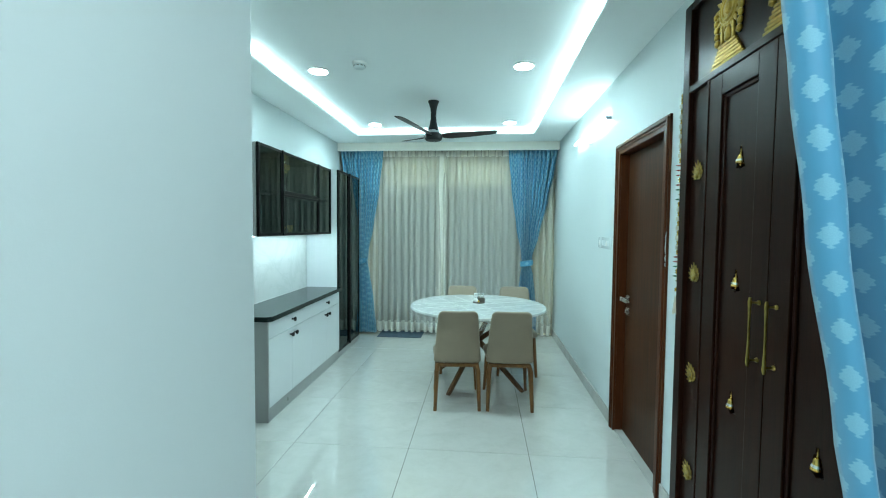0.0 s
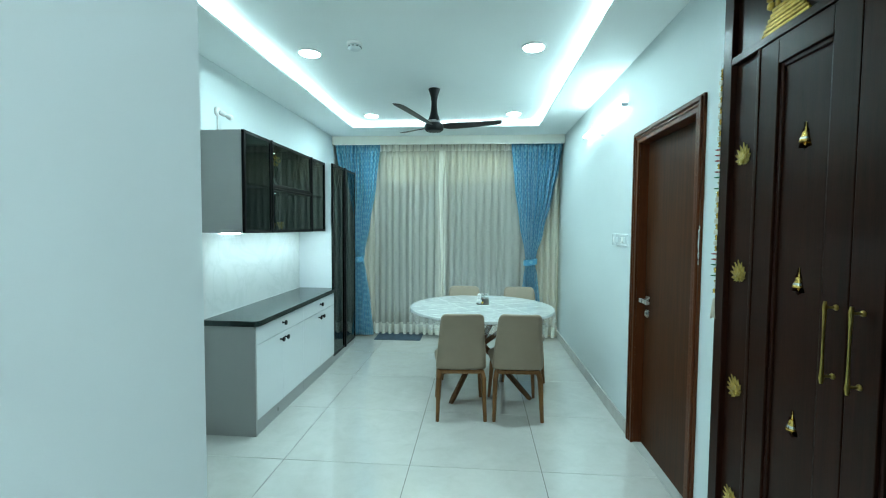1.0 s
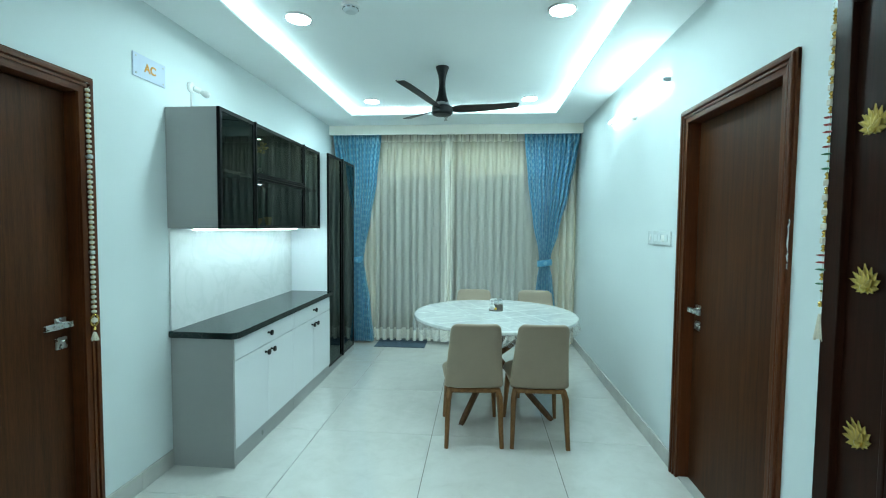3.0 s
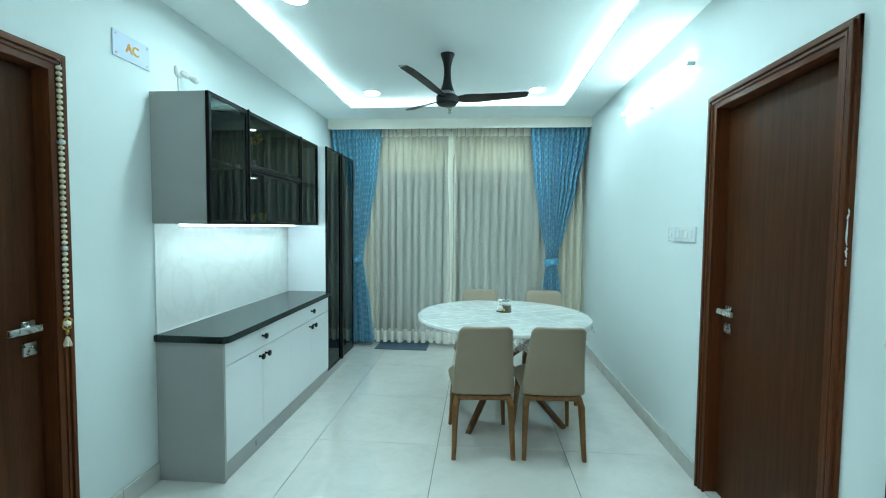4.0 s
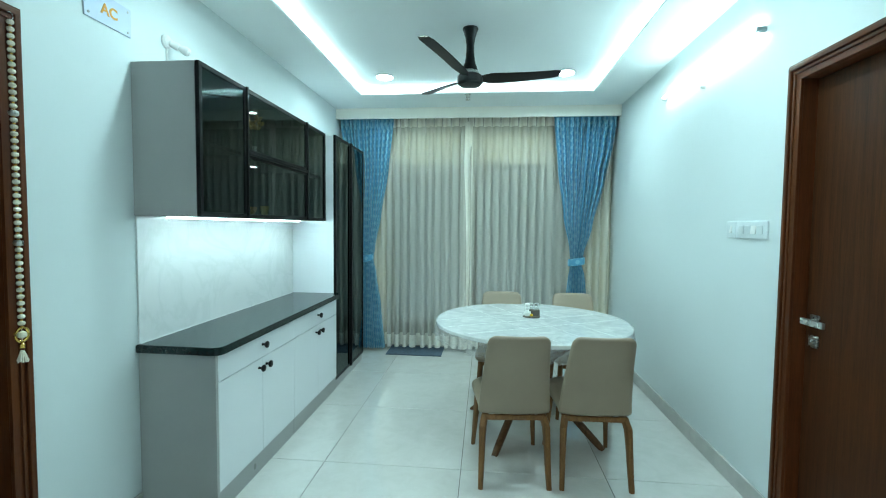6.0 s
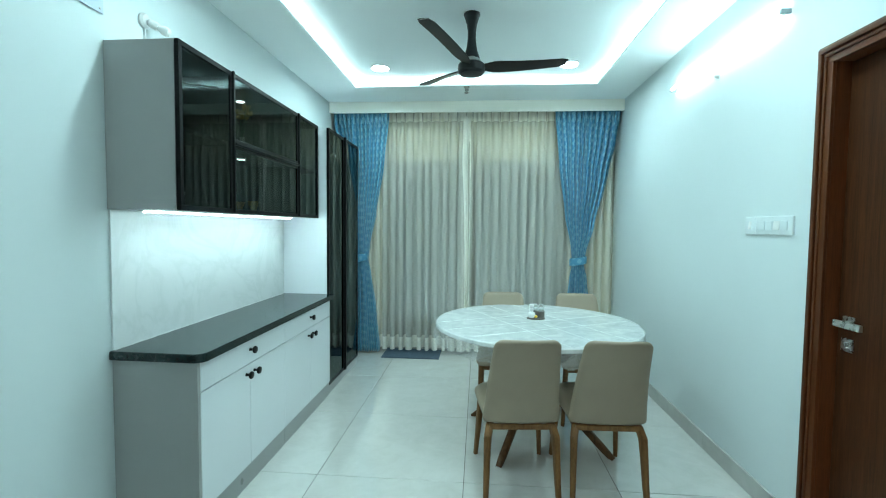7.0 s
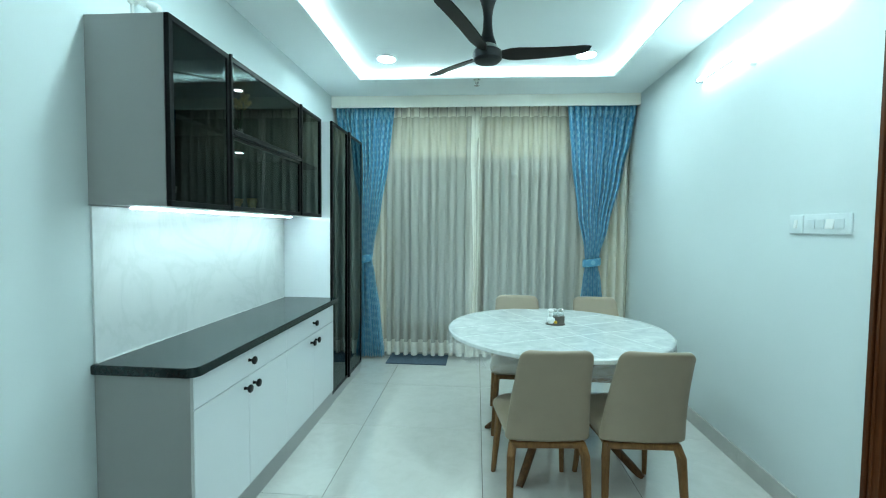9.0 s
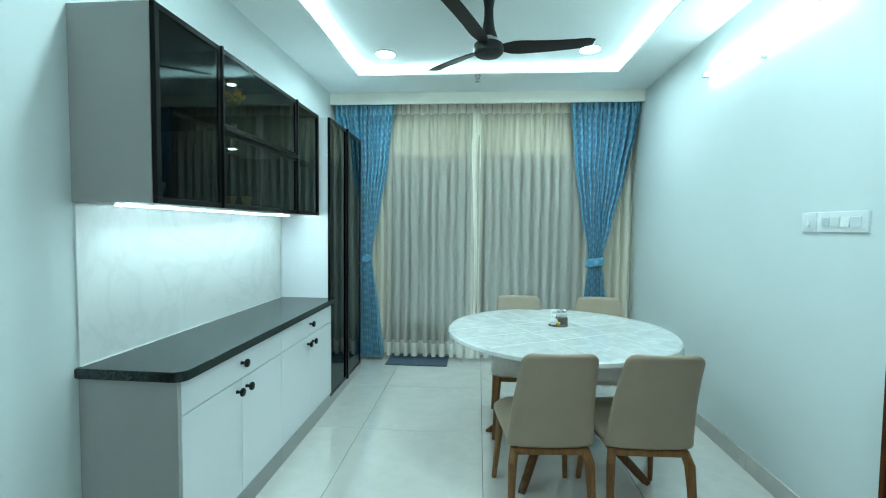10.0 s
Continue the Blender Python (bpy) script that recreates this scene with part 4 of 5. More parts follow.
# ---- dining chairs ----
def dining_chair():
    """At the origin, seen from behind along +y: the back towards -y, feet on z = 0."""
    c = thing("dining_chair", (0, 0, 0), "taupe leatherette dining chair with walnut legs", "chair", "chairs round the table")

    def pad(rows, th, name):
        """A padded shell from rows of (y, z, half width) with rounded ends."""
        bm = bmesh.new()
        rings, n = [], 20
        for y, z, w, t, ny, nz in rows:
            ring = []
            for k in range(n):
                a = 2 * math.pi * k / n
                cx, cy = math.copysign(abs(math.cos(a)) ** 0.35, math.cos(a)), math.copysign(abs(math.sin(a)) ** 0.8, math.sin(a))
                curve = 0.018 * (cx * cx)
                ring.append((w * cx, y + ny * (t / 2 * cy + curve), z + nz * (t / 2 * cy + curve)))
            rings.append(ring)
        ring_surface(bm, rings)
        return part(name, bm, LEATHER, c, crease=1.2)
    # back: leans slightly to the rear, tapers to a rounded top
    rows = []
    zs0, zs1, rt, rb, th = 0.378, 0.834, 0.042, 0.026, 0.040
    cuts = [rb * (1 - math.cos(math.pi / 2 * k / 5)) for k in range(6)]
    heights = [zs0 + v for v in cuts] + [zs0 + rb + (zs1 - rt - zs0 - rb) * k / 10 for k in range(1, 10)] + [zs1 - rt + rt * math.sin(math.pi / 2 * k / 7) for k in range(8)]
    for z in heights:
        f = (z - zs0) / (zs1 - zs0)
        y = 0.055 - 0.152 * f + 0.02 * math.sin(math.pi * f)
        w = 0.196 - 0.040 * f
        lo, hi = zs0 + rb - z, z - (zs1 - rt)
        if lo > 0:
            w -= rb - math.sqrt(max(0, rb * rb - lo * lo))
        if hi > 0:
            w -= rt - math.sqrt(max(0, rt * rt - hi * hi))
        e = min(1.0, min(z - zs0, zs1 - z) / 0.016)
        rows.append((y, z, w, th * max(0.12, math.sqrt(1 - (1 - e) ** 2)), 1, 0.0))
    pad(rows, th, "backrest")
    rows = []
    for i in range(17):
        f = i / 16
        y = 0.068 + 0.412 * f
        z = 0.412 + 0.010 * math.sin(math.pi * f) + 0.015 * f
        w = 0.183 + 0.026 * math.sin(math.pi * min(1, f * 1.1) * 0.5)
        if f > 0.8:
            g = (f - 0.8) / 0.2
            w -= 0.075 * (1 - math.sqrt(max(0, 1 - g * g)))
        t = 0.062 * min(1, math.sqrt(min(f + 0.02, 1 - f) * 14 + 0.06))
        rows.append((y, z, w, t, 0, -1))
    pad(rows, 0.06, "seat")
    for sx in (-1, 1):
        # rear leg bends forward under the seat, front leg splays out
        bm = bmesh.new()
        pts = [(sx * 0.180, -0.005, 0), (sx * 0.176, 0.012, 0.10), (sx * 0.172, 0.030, 0.23), (sx * 0.168, 0.042, 0.315), (sx * 0.158, 0.066, 0.358), (sx * 0.140, 0.13, 0.374)]
        sweep(bm, pts, [0.026, 0.030, 0.034, 0.038, 0.038, 0.03], [0.026, 0.030, 0.036, 0.042, 0.036, 0.026])
        for v in bm.verts:
            v.co.z = max(0, v.co.z)
        part("leg", bm, CHAIR_WOOD, c)
        bm = bmesh.new()
        pts = [(sx * 0.190, 0.480, 0), (sx * 0.182, 0.462, 0.12), (sx * 0.172, 0.440, 0.28), (sx * 0.165, 0.425, 0.385)]
        sweep(bm, pts, [0.024, 0.028, 0.034, 0.036], [0.024, 0.028, 0.036, 0.038])
        for v in bm.verts:
            v.co.z = max(0, v.co.z)
        part("leg", bm, CHAIR_WOOD, c)
        bm = bmesh.new()
        sweep(bm, [(sx * 0.157, 0.09, 0.362), (sx * 0.163, 0.43, 0.372)], 0.022, 0.032)
        part("seat_rail", bm, CHAIR_WOOD, c)
    bm = bmesh.new()
    sweep(bm, [(-0.160, 0.058, 0.360), (0.160, 0.058, 0.360)], 0.022, 0.030)
    part("back_rail", bm, CHAIR_WOOD, c)
    bm = bmesh.new()
    sweep(bm, [(-0.165, 0.428, 0.372), (0.165, 0.428, 0.372)], 0.022, 0.032)
    part("front_rail", bm, CHAIR_WOOD, c)
    return c


chair = dining_chair()
chair.matrix_basis = pose(-0.072, 3.683, 0, 0, 0, 5)
copy_thing(chair, pose(0.354, 3.711, 0, 0, 0, 2))
copy_thing(chair, pose(-0.100, 5.045, 0, 0, 0, 180))
copy_thing(chair, pose(0.478, 5.05, 0, 0, 0, 180))


# ---- ceiling fan ----
fan = thing("ceiling_fan", (-0.364, 4.405, ZU), "dark three-blade ceiling fan with a tapered stem", "fan")
F = Matrix.Translation((-0.364, 4.405, 0))
bm = bmesh.new()
lathe(bm, [(0.052, ZU), (0.052, ZU - 0.008), (0.046, ZU - 0.020), (0.032, ZU - 0.065), (0.026, ZU - 0.11), (0.0265, ZU - 0.16)], F, 28)
part("canopy", bm, FAN, fan, "flared ceiling canopy")
bm = bmesh.new()
lathe(bm, [(0.0275, ZU - 0.16), (0.0275, ZU - 0.165), (0.030, ZU - 0.19), (0.036, ZU - 0.225), (0.050, ZU - 0.265), (0.052, ZU - 0.275)], F, 28)
part("stem", bm, FAN, fan)
bm = bmesh.new()
lathe(bm, [(0.045, ZU - 0.273), (0.060, ZU - 0.288), (0.066, ZU - 0.300)], F, 28)
part("collar", bm, STEEL, fan, "clear grey collar ring")
bm = bmesh.new()
lathe(bm, [(0.06, ZU - 0.299), (0.082, ZU - 0.312), (0.087, ZU - 0.335), (0.084, ZU - 0.358), (0.070, ZU - 0.372), (0.03, ZU - 0.380)], F, 32)
part("motor", bm, FAN, fan)
for n, a in enumerate((7, 127, 247)):
    bm = bmesh.new()
    rings = []
    for i in range(15):
        f = i / 14
        r = 0.065 + 0.545 * f
        w = 0.045 + 0.018 * math.sin(min(1, f * 5) * math.pi / 2) + (0.085 - 0.030 * f) * min(1, f * 6) * 0.62
        if f > 0.93:
            w *= 1 - (f - 0.93) * 4
        th = 0.010 - 0.004 * f
        tw = radians(-20 + 11 * f)
        z0 = ZU - 0.325 + 0.045 * f
        off = 0.012 * math.sin(math.pi * f)
        ring = []
        for px, pz in ((-0.5, 0.15), (-0.46, 0.5), (0, 0.6), (0.46, 0.5), (0.5, 0.15), (0.46, -0.35), (0, -0.4), (-0.46, -0.35)):
            u, v = px * w + off, pz * th
            ring.append((r, u * math.cos(tw) - v * math.sin(tw), z0 + u * math.sin(tw) + v * math.cos(tw)))
        rings.append(ring)
    ring_surface(bm, rings)
    bmesh.ops.transform(bm, matrix=F @ pose(0, 0, 0, 0, 0, a), verts=bm.verts[:])
    part("blade", bm, BLADE, fan, "long dark brown blade")


# ---- ceiling fittings ----
def downlight(x, y, z, glow=None, group="recessed downlights"):
    d = thing("downlight", (x, y, z), "round recessed LED downlight with a white rim, lit", "downlight", group)
    m = Matrix.Translation((x, y, 0))
    bm = bmesh.new()
    lathe(bm, [(0.080, z), (0.080, z - 0.008), (0.077, z - 0.014), (0.071, z - 0.014), (0.0675, z - 0.008), (0.067, z - 0.001)], m, 36)
    part("rim", bm, PLASTIC, d)
    bm = bmesh.new()
    lathe(bm, [(0.066, z - 0.0012), (0.066, z - 0.0025), (0.03, z - 0.003)], m, 32)
    part("diffuser", bm, glow or SPOT_LIGHT, d, "glowing diffuser")
    return d


for x, y in ((-1.162, 3.522), (0.402, 3.512), (-1.149, 5.292), (0.410, 5.280)):
    downlight(x, y, ZU)
# added fill, never in view: brightens the west wall and cabinet end panels
downlight(-0.38, 2.05, ZU, HALL_FILL)
downlight(0.02, -0.05, ZC, FOYER_LIGHT)
downlight(0.02, -0.70, ZC, FOYER_LIGHT)
downlight(0.02, -1.35, ZC, FOYER_LIGHT)

sd = thing("smoke_detector", (-0.799, 3.386, ZU), "white round smoke detector with a slotted rim", "smoke detector")
m = Matrix.Translation((-0.799, 3.386, 0))
bm = bmesh.new()
lathe(bm, [(0.052, ZU), (0.052, ZU - 0.014), (0.048, ZU - 0.018)], m, 28)
part("base", bm, PLASTIC, sd)
bm = bmesh.new()
lathe(bm, [(0.040, ZU - 0.017), (0.046, ZU - 0.024), (0.042, ZU - 0.038), (0.030, ZU - 0.046), (0.01, ZU - 0.047)], m, 28)
hd = part("head", bm, SWITCH_GREY, sd)
for i in range(10):
    a = 2 * math.pi * i / 10
    bm = bmesh.new()
    box(bm, -0.008, 0.008, 0.0425, 0.0455, ZU - 0.033, ZU - 0.028)
    bmesh.ops.transform(bm, matrix=m @ pose(0, 0, 0, 0, 0, 36 * i), verts=bm.verts[:])
    part("slot", bm, DARK, hd)

sp = thing("sprinkler", (-0.428, 5.632, ZC), "small chrome fire sprinkler under the ceiling", "sprinkler")
bm = bmesh.new()
M = Matrix.Translation((-0.428, 5.632, 0))
lathe(bm, [(0.030, ZC), (0.030, ZC - 0.003), (0.022, ZC - 0.008)], M, 20)
part("escutcheon", bm, STEEL, sp)
bm = bmesh.new()
lathe(bm, [(0.012, ZC - 0.007), (0.017, ZC - 0.018), (0.018, ZC - 0.030), (0.010, ZC - 0.040), (0.008, ZC - 0.048), (0.024, ZC - 0.051), (0.024, ZC - 0.054), (0.003, ZC - 0.056)], M, 16)
part("head", bm, STEEL, sp)

# ---- tube light on the east wall ----
tl = thing("tube_light", (XE, 4.33, 2.357), "slim lit LED batten with grey end caps on the wall", "tube light")
Y0, Y1, TZL = 3.735, 4.925, 2.357
bm = bmesh.new()
box(bm, XE - 0.016, XE - 0.0005, Y0 + 0.05, Y1 - 0.05, TZL - 0.004, TZL + 0.012, 0.002)
part("mount", bm, PLASTIC, tl)
bm = bmesh.new()
rod(bm, (XE - 0.034, Y0 + 0.022, TZL), (XE - 0.034, Y1 - 0.022, TZL), 0.0115, seg=16)
part("diffuser", bm, TUBE_LIGHT, tl, "glowing white diffuser")
bm = bmesh.new()
rod(bm, (XE - 0.040, Y0 + 0.02, TZL - 0.014), (XE - 0.040, Y1 - 0.02, TZL - 0.017), 0.0035, seg=8)
part("rail", bm, FAN, tl, "thin dark rail below the diffuser")
for ya in (Y0, Y1 - 0.022):
    bm = bmesh.new()
    box(bm, XE - 0.047, XE - 0.0005, ya, ya + 0.0215, TZL - 0.014, TZL + 0.010, 0.003)
    part("end_cap", bm, CAP, tl, "grey end cap")
bm = bmesh.new()
lathe(bm, [(0.018, 0), (0.018, 0.005), (0.014, 0.006), (0.014, 0.012), (0.017, 0.013), (0.017, 0.018), (0.013, 0.019), (0.013, 0.026), (0.008, 0.030)], Matrix.Translation((XE, 4.345, TZL - 0.090)) @ pose(0, 0, 0, 0, -90, 0), 18)
tagged(part("cable_clip", bm, PLASTIC), "small round white cable outlet below the tube light", "cable outlet")


# ---- switches ----
def switch_plate(y0, y1, z0, z1, rockers, label):
    s = thing("switch_plate", (XE, (y0 + y1) / 2, z0), label, "switch", "wall switches")
    bm = bmesh.new()
    box(bm, XE - 0.010, XE - 0.0002, y0, y1, z0, z1, 0.004, 3)
    part("plate", bm, SWITCH_PLATE, s)
    for ya, yb, za, zb, up in rockers:
        bm = bmesh.new()
        box(bm, XE - 0.0135, XE - 0.008, ya, yb, za, zb, 0.0015)
        if up:
            for v in bm.verts:
                if v.co.z > (za + zb) / 2 and v.co.x < XE - 0.010:
                    v.co.x += 0.003
                elif v.co.x < XE - 0.010:
                    v.co.x -= 0.003
        part("rocker", bm, PLASTIC if up else SWITCH_GREY, s)
    return s


switch_plate(3.917, 4.005, 1.331, 1.420, [(3.951, 3.971, 1.357, 1.397, True)], "small white switch plate with one rocker")
SW = [(3.841 - 0.053 * k, 3.841 + 0.044 - 0.053 * k, 1.354, 1.397, k == 2) for k in range(4)]
switch_plate(3.649, 3.913, 1.331, 1.420, SW, "long white switch plate with four rockers")


# flecks of wall paint left on the door frame's edge
rnd = random.Random(12)
for z, hgt in ((1.452, 0.05), (1.395, 0.075), (1.335, 0.035), (1.30, 0.02)):
    bm = bmesh.new()
    pts = [(XE - 0.0152, 2.6085 + 0.006 * rnd.random(), z - hgt / 2 + hgt * k / 5) for k in range(6)]
    sweep(bm, pts, [0.002, 0.007, 0.010, 0.009, 0.006, 0.002], 0.002, seg=4, power=2)
    part("paint_fleck", bm, WALL, scene.objects["door_2"], "stray white paint")


# ---- prayer room front in the east wall ----
pd = thing("prayer_room_door", (XE, 1.685, 0), "dark polished wooden prayer room front with brass bells and lotuses", "door")
FX = 1.075   # face of the framework
PY0, PY1, PZ = 1.006, 2.394, 2.53


def bar(name, y0, y1, z0, z1, material=PRAYER, x0=FX, x1=1.16, parent=pd, bev=0.003):
    bm = bmesh.new()
    box(bm, x0, x1, y0, y1, z0, z1, bev)
    return part(name, bm, material, parent)


bar("post", 2.330, PY1, 0, PZ)
bar("post", PY0, 1.080, 0, PZ)
bar("post", 2.147, 2.163, 0, 2.122)
bar("post", 1.247, 1.263, 0, 2.122)
bar("rail", 1.0805, 2.3295, 2.122, 2.152, PRAYER_Y)
bar("rail", 1.0805, 2.3295, 2.498, PZ, PRAYER_Y)
bar("top_panel", 1.0805, 2.3295, 2.1525, 2.4975, PRAYER, 1.096, 1.112, bev=0)
bar("side_panel", 2.1635, 2.3295, 0, 2.1215, PRAYER, 1.098, 1.112, bev=0)
bar("side_panel", 1.0805, 1.2465, 0, 2.1215, PRAYER, 1.098, 1.112, bev=0)
bm = bmesh.new()
box(bm, 1.48, 1.52, 0.9, 2.5, 0, 2.6)
box(bm, 1.315, 1.48, 0.9, 0.94, 0, 2.6)
box(bm, 1.315, 1.48, 2.46, 2.5, 0, 2.6)
box(bm, 1.315, 1.48, 0.94, 2.46, 2.56, 2.6)
tagged(part("wall_prayer_room", bm, PRAYER), "dark panelled wall inside the prayer room", "wall", kind="structure")

HOLE = [(-0.030, -0.030), (-0.012, -0.032), (0.0, -0.040), (0.012, -0.032), (0.030, -0.030), (0.021, -0.006), (0.015, 0.024), (0.0075, 0.032), (0.0075, 0.050), (-0.0075, 0.050), (-0.0075, 0.032), (-0.015, 0.024), (-0.021, -0.006)]


def hole_radius(a):
    dx, dy = math.cos(a), math.sin(a)
    best = 0.01
    for (x1, y1), (x2, y2) in zip(HOLE, HOLE[1:] + HOLE[:1]):
        ex, ey = x2 - x1, y2 - y1
        det = dx * -ey + ex * dy
        if abs(det) < 1e-9:
            continue
        t = (x1 * -ey + ex * y1) / det
        s = (dx * y1 - dy * x1) / det
        if t > 0 and -1e-6 <= s <= 1 + 1e-6:
            best = max(best, t)
    return best


def pierced_panel(bm, yc, half, z0, z1, centres, x0, x1):
    """A board with bell-shaped cut-outs."""
    z = z0
    for c in sorted(centres):
        box(bm, x0, x1, yc - half, yc + half, z, c - half)
        n = 48
        loops = []
        for x in (x0, x1):
            inner, outer = [], []
            for k in range(n):
                a = 2 * math.pi * k / n
                r = hole_radius(a)
                q = half / max(abs(math.cos(a)), abs(math.sin(a)))
                inner.append((x, yc + r * math.cos(a), c + r * math.sin(a)))
                outer.append((x, yc + q * math.cos(a), c + q * math.sin(a)))
            loops += [outer, inner] if x == x0 else [inner, outer]
        t = bmesh.new()
        ring_surface(t, loops, cap=False)
        add(bm, t)
        z = c + half
    box(bm, x0, x1, yc - half, yc + half, z, z1)


bell_bm = bmesh.new()
lathe(bell_bm, [(0.0205, -0.026), (0.019, -0.0265), (0.0205, -0.021), (0.0175, -0.014), (0.0135, -0.002), (0.0115, 0.008), (0.008, 0.013), (0.002, 0.015)], None, 22)
lathe(bell_bm, [(0.003, 0.014), (0.0045, 0.019), (0.002, 0.023), (0.0035, 0.028), (0.001, 0.032)], None, 10)
rod(bell_bm, (0, 0, 0.030), (0, 0, 0.048), 0.0012, seg=6)
BELL = mesh_of("bell", bell_bm, GOLD)
band_bm = bmesh.new()
lathe(band_bm, [(0.0190, -0.0165), (0.0185, -0.0135), (0.0172, -0.0085), (0.0160, -0.0075)], None, 22)
BAND = mesh_of("band", band_bm, SILVER)
clap_bm = bmesh.new()
lathe(clap_bm, [(0.001, -0.020), (0.0025, -0.028), (0.0055, -0.033), (0.001, -0.038)], None, 10)
CLAP = mesh_of("clapper", clap_bm, GOLD)

LEAVES = ((1.7135, 2.1455, 1.930, 1), (1.2645, 1.7105, 1.485, -1))
ZP0, ZP1 = 0.14, 2.032
for y0, y1, yc, sgn in LEAVES:
    bm = bmesh.new()
    x0, x1, h = 1.079, 1.112, 0.119
    box(bm, x0, x1, y0, yc - h, 0.004, 2.120, 0.003)
    box(bm, x0, x1, yc + h, y1, 0.004, 2.120, 0.003)
    box(bm, x0 + 0.0003, x1, yc - h, yc + h, ZP1, 2.1198, 0.003)
    box(bm, x0 + 0.0003, x1, yc - h, yc + h, 0.0042, ZP0, 0.003)
    leaf = part("leaf", bm, PRAYER, pd, "dark polished wooden leaf")
    bm = bmesh.new()
    pierced_panel(bm, yc, h, ZP0, ZP1, (0.815, 1.288, 1.757), 1.096, 1.106)
    part("panel", bm, PRAYER, leaf, "recessed panel with bell-shaped cut-outs", crease=0.5)
    bm = bmesh.new()
    w = 0.016
    for a, b, c, d in ((yc - h, yc - h + w, ZP0, ZP1), (yc + h - w, yc + h, ZP0, ZP1), (yc - h + w, yc + h - w, ZP0, ZP0 + w), (yc - h + w, yc + h - w, ZP1 - w, ZP1)):
        box(bm, 1.088, 1.098, a, b, c, d, 0.004)
    part("moulding", bm, PRAYER, leaf)
    for z in (0.823, 1.296, 1.765):
        b = place("bell", BELL, leaf, pose(1.097, yc, z) @ Matrix.Diagonal((0.88, 0.88, 0.88, 1)), "small polished brass bell")
    # long handle with flared ends
    hy = 1.752 if sgn > 0 else 1.662
    bm = bmesh.new()
    pts = [(1.048, hy, 1.018 + 0.240 * i / 16) for i in range(17)]
    ww = [0.008 + 0.009 * abs(2 * i / 16 - 1) ** 2.5 for i in range(17)]
    ww[0] = ww[-1] = 0.008
    sweep(bm, pts, ww, [v * 0.7 for v in ww], seg=6, power=2.2)
    for z in (1.040, 1.240):
        rod(bm, (1.050, hy, z), (1.079, hy, z), 0.0038)
        lathe(bm, [(0.009, 0), (0.008, 0.004), (0.004, 0.006)], Matrix.Translation((1.079, hy, z)) @ pose(0, 0, 0, 0, -90, 0), 12)
    part("handle", bm, BRASS, leaf, "long antique brass pull handle")
for o in [o for o in scene.objects if o.name.startswith("bell")]:
    place("band", BAND, pd, o.matrix_basis.copy(), "silvered band")
    place("clapper", CLAP, pd, o.matrix_basis.copy())


def petal(bm, m, length, width, thick, lift=0.0):
    rings = []
    for i in range(7):
        f = i / 6
        w = width * math.sin(math.pi * (0.12 + 0.86 * f) ** 0.8) * 0.5 + 0.0006
        t = thick * (0.35 + 0.65 * math.sin(math.pi * min(1, f + 0.15))) * 0.5
        rings.append([(w * math.cos(2 * math.pi * k / 8), t + t * math.sin(2 * math.pi * k / 8) + lift * f * f, length * f) for k in range(8)])
    t = bmesh.new()
    ring_surface(t, rings)
    add(bm, t, m)


lotus_bm = bmesh.new()
# faces -y, petals in the xz plane
for a, ln in ((-92, 0.046), (-66, 0.056), (-43, 0.060), (-21, 0.064), (0, 0.070), (21, 0.064), (43, 0.060), (66, 0.056), (92, 0.046)):
    petal(lotus_bm, pose(0, 0, -0.024, 0, a, 0) @ pose(0, -0.006, 0), ln, 0.022, 0.010, -0.003)
for a, ln in ((-52, 0.040), (-26, 0.046), (0, 0.050), (26, 0.046), (52, 0.040)):
    petal(lotus_bm, pose(0, 0, -0.024, 0, a, 0) @ pose(0, -0.013, 0), ln, 0.019, 0.010, -0.003)
for a, ln in ((122, 0.034), (-122, 0.034), (150, 0.024), (-150, 0.024)):
    petal(lotus_bm, pose(0, 0, -0.022, 0, a, 0) @ pose(0, -0.007, 0), ln, 0.015, 0.008, -0.002)
lathe(lotus_bm, [(0.014, 0.0), (0.012, 0.012), (0.005, 0.016)], pose(0, 0, -0.026, 90, 0, 0), 14)
LOTUS = mesh_of("lotus", lotus_bm, BRASS)
for z, turn in ((1.757, 4), (1.294, -3), (0.830, -24), (0.368, -28)):
    place("lotus", LOTUS, pd, Matrix.Translation((1.0985, 2.258, z)) @ pose(0, 0, 0, 0, 0, -90) @ pose(0, 0, 0, 0, turn, 0), "antique brass lotus relief")


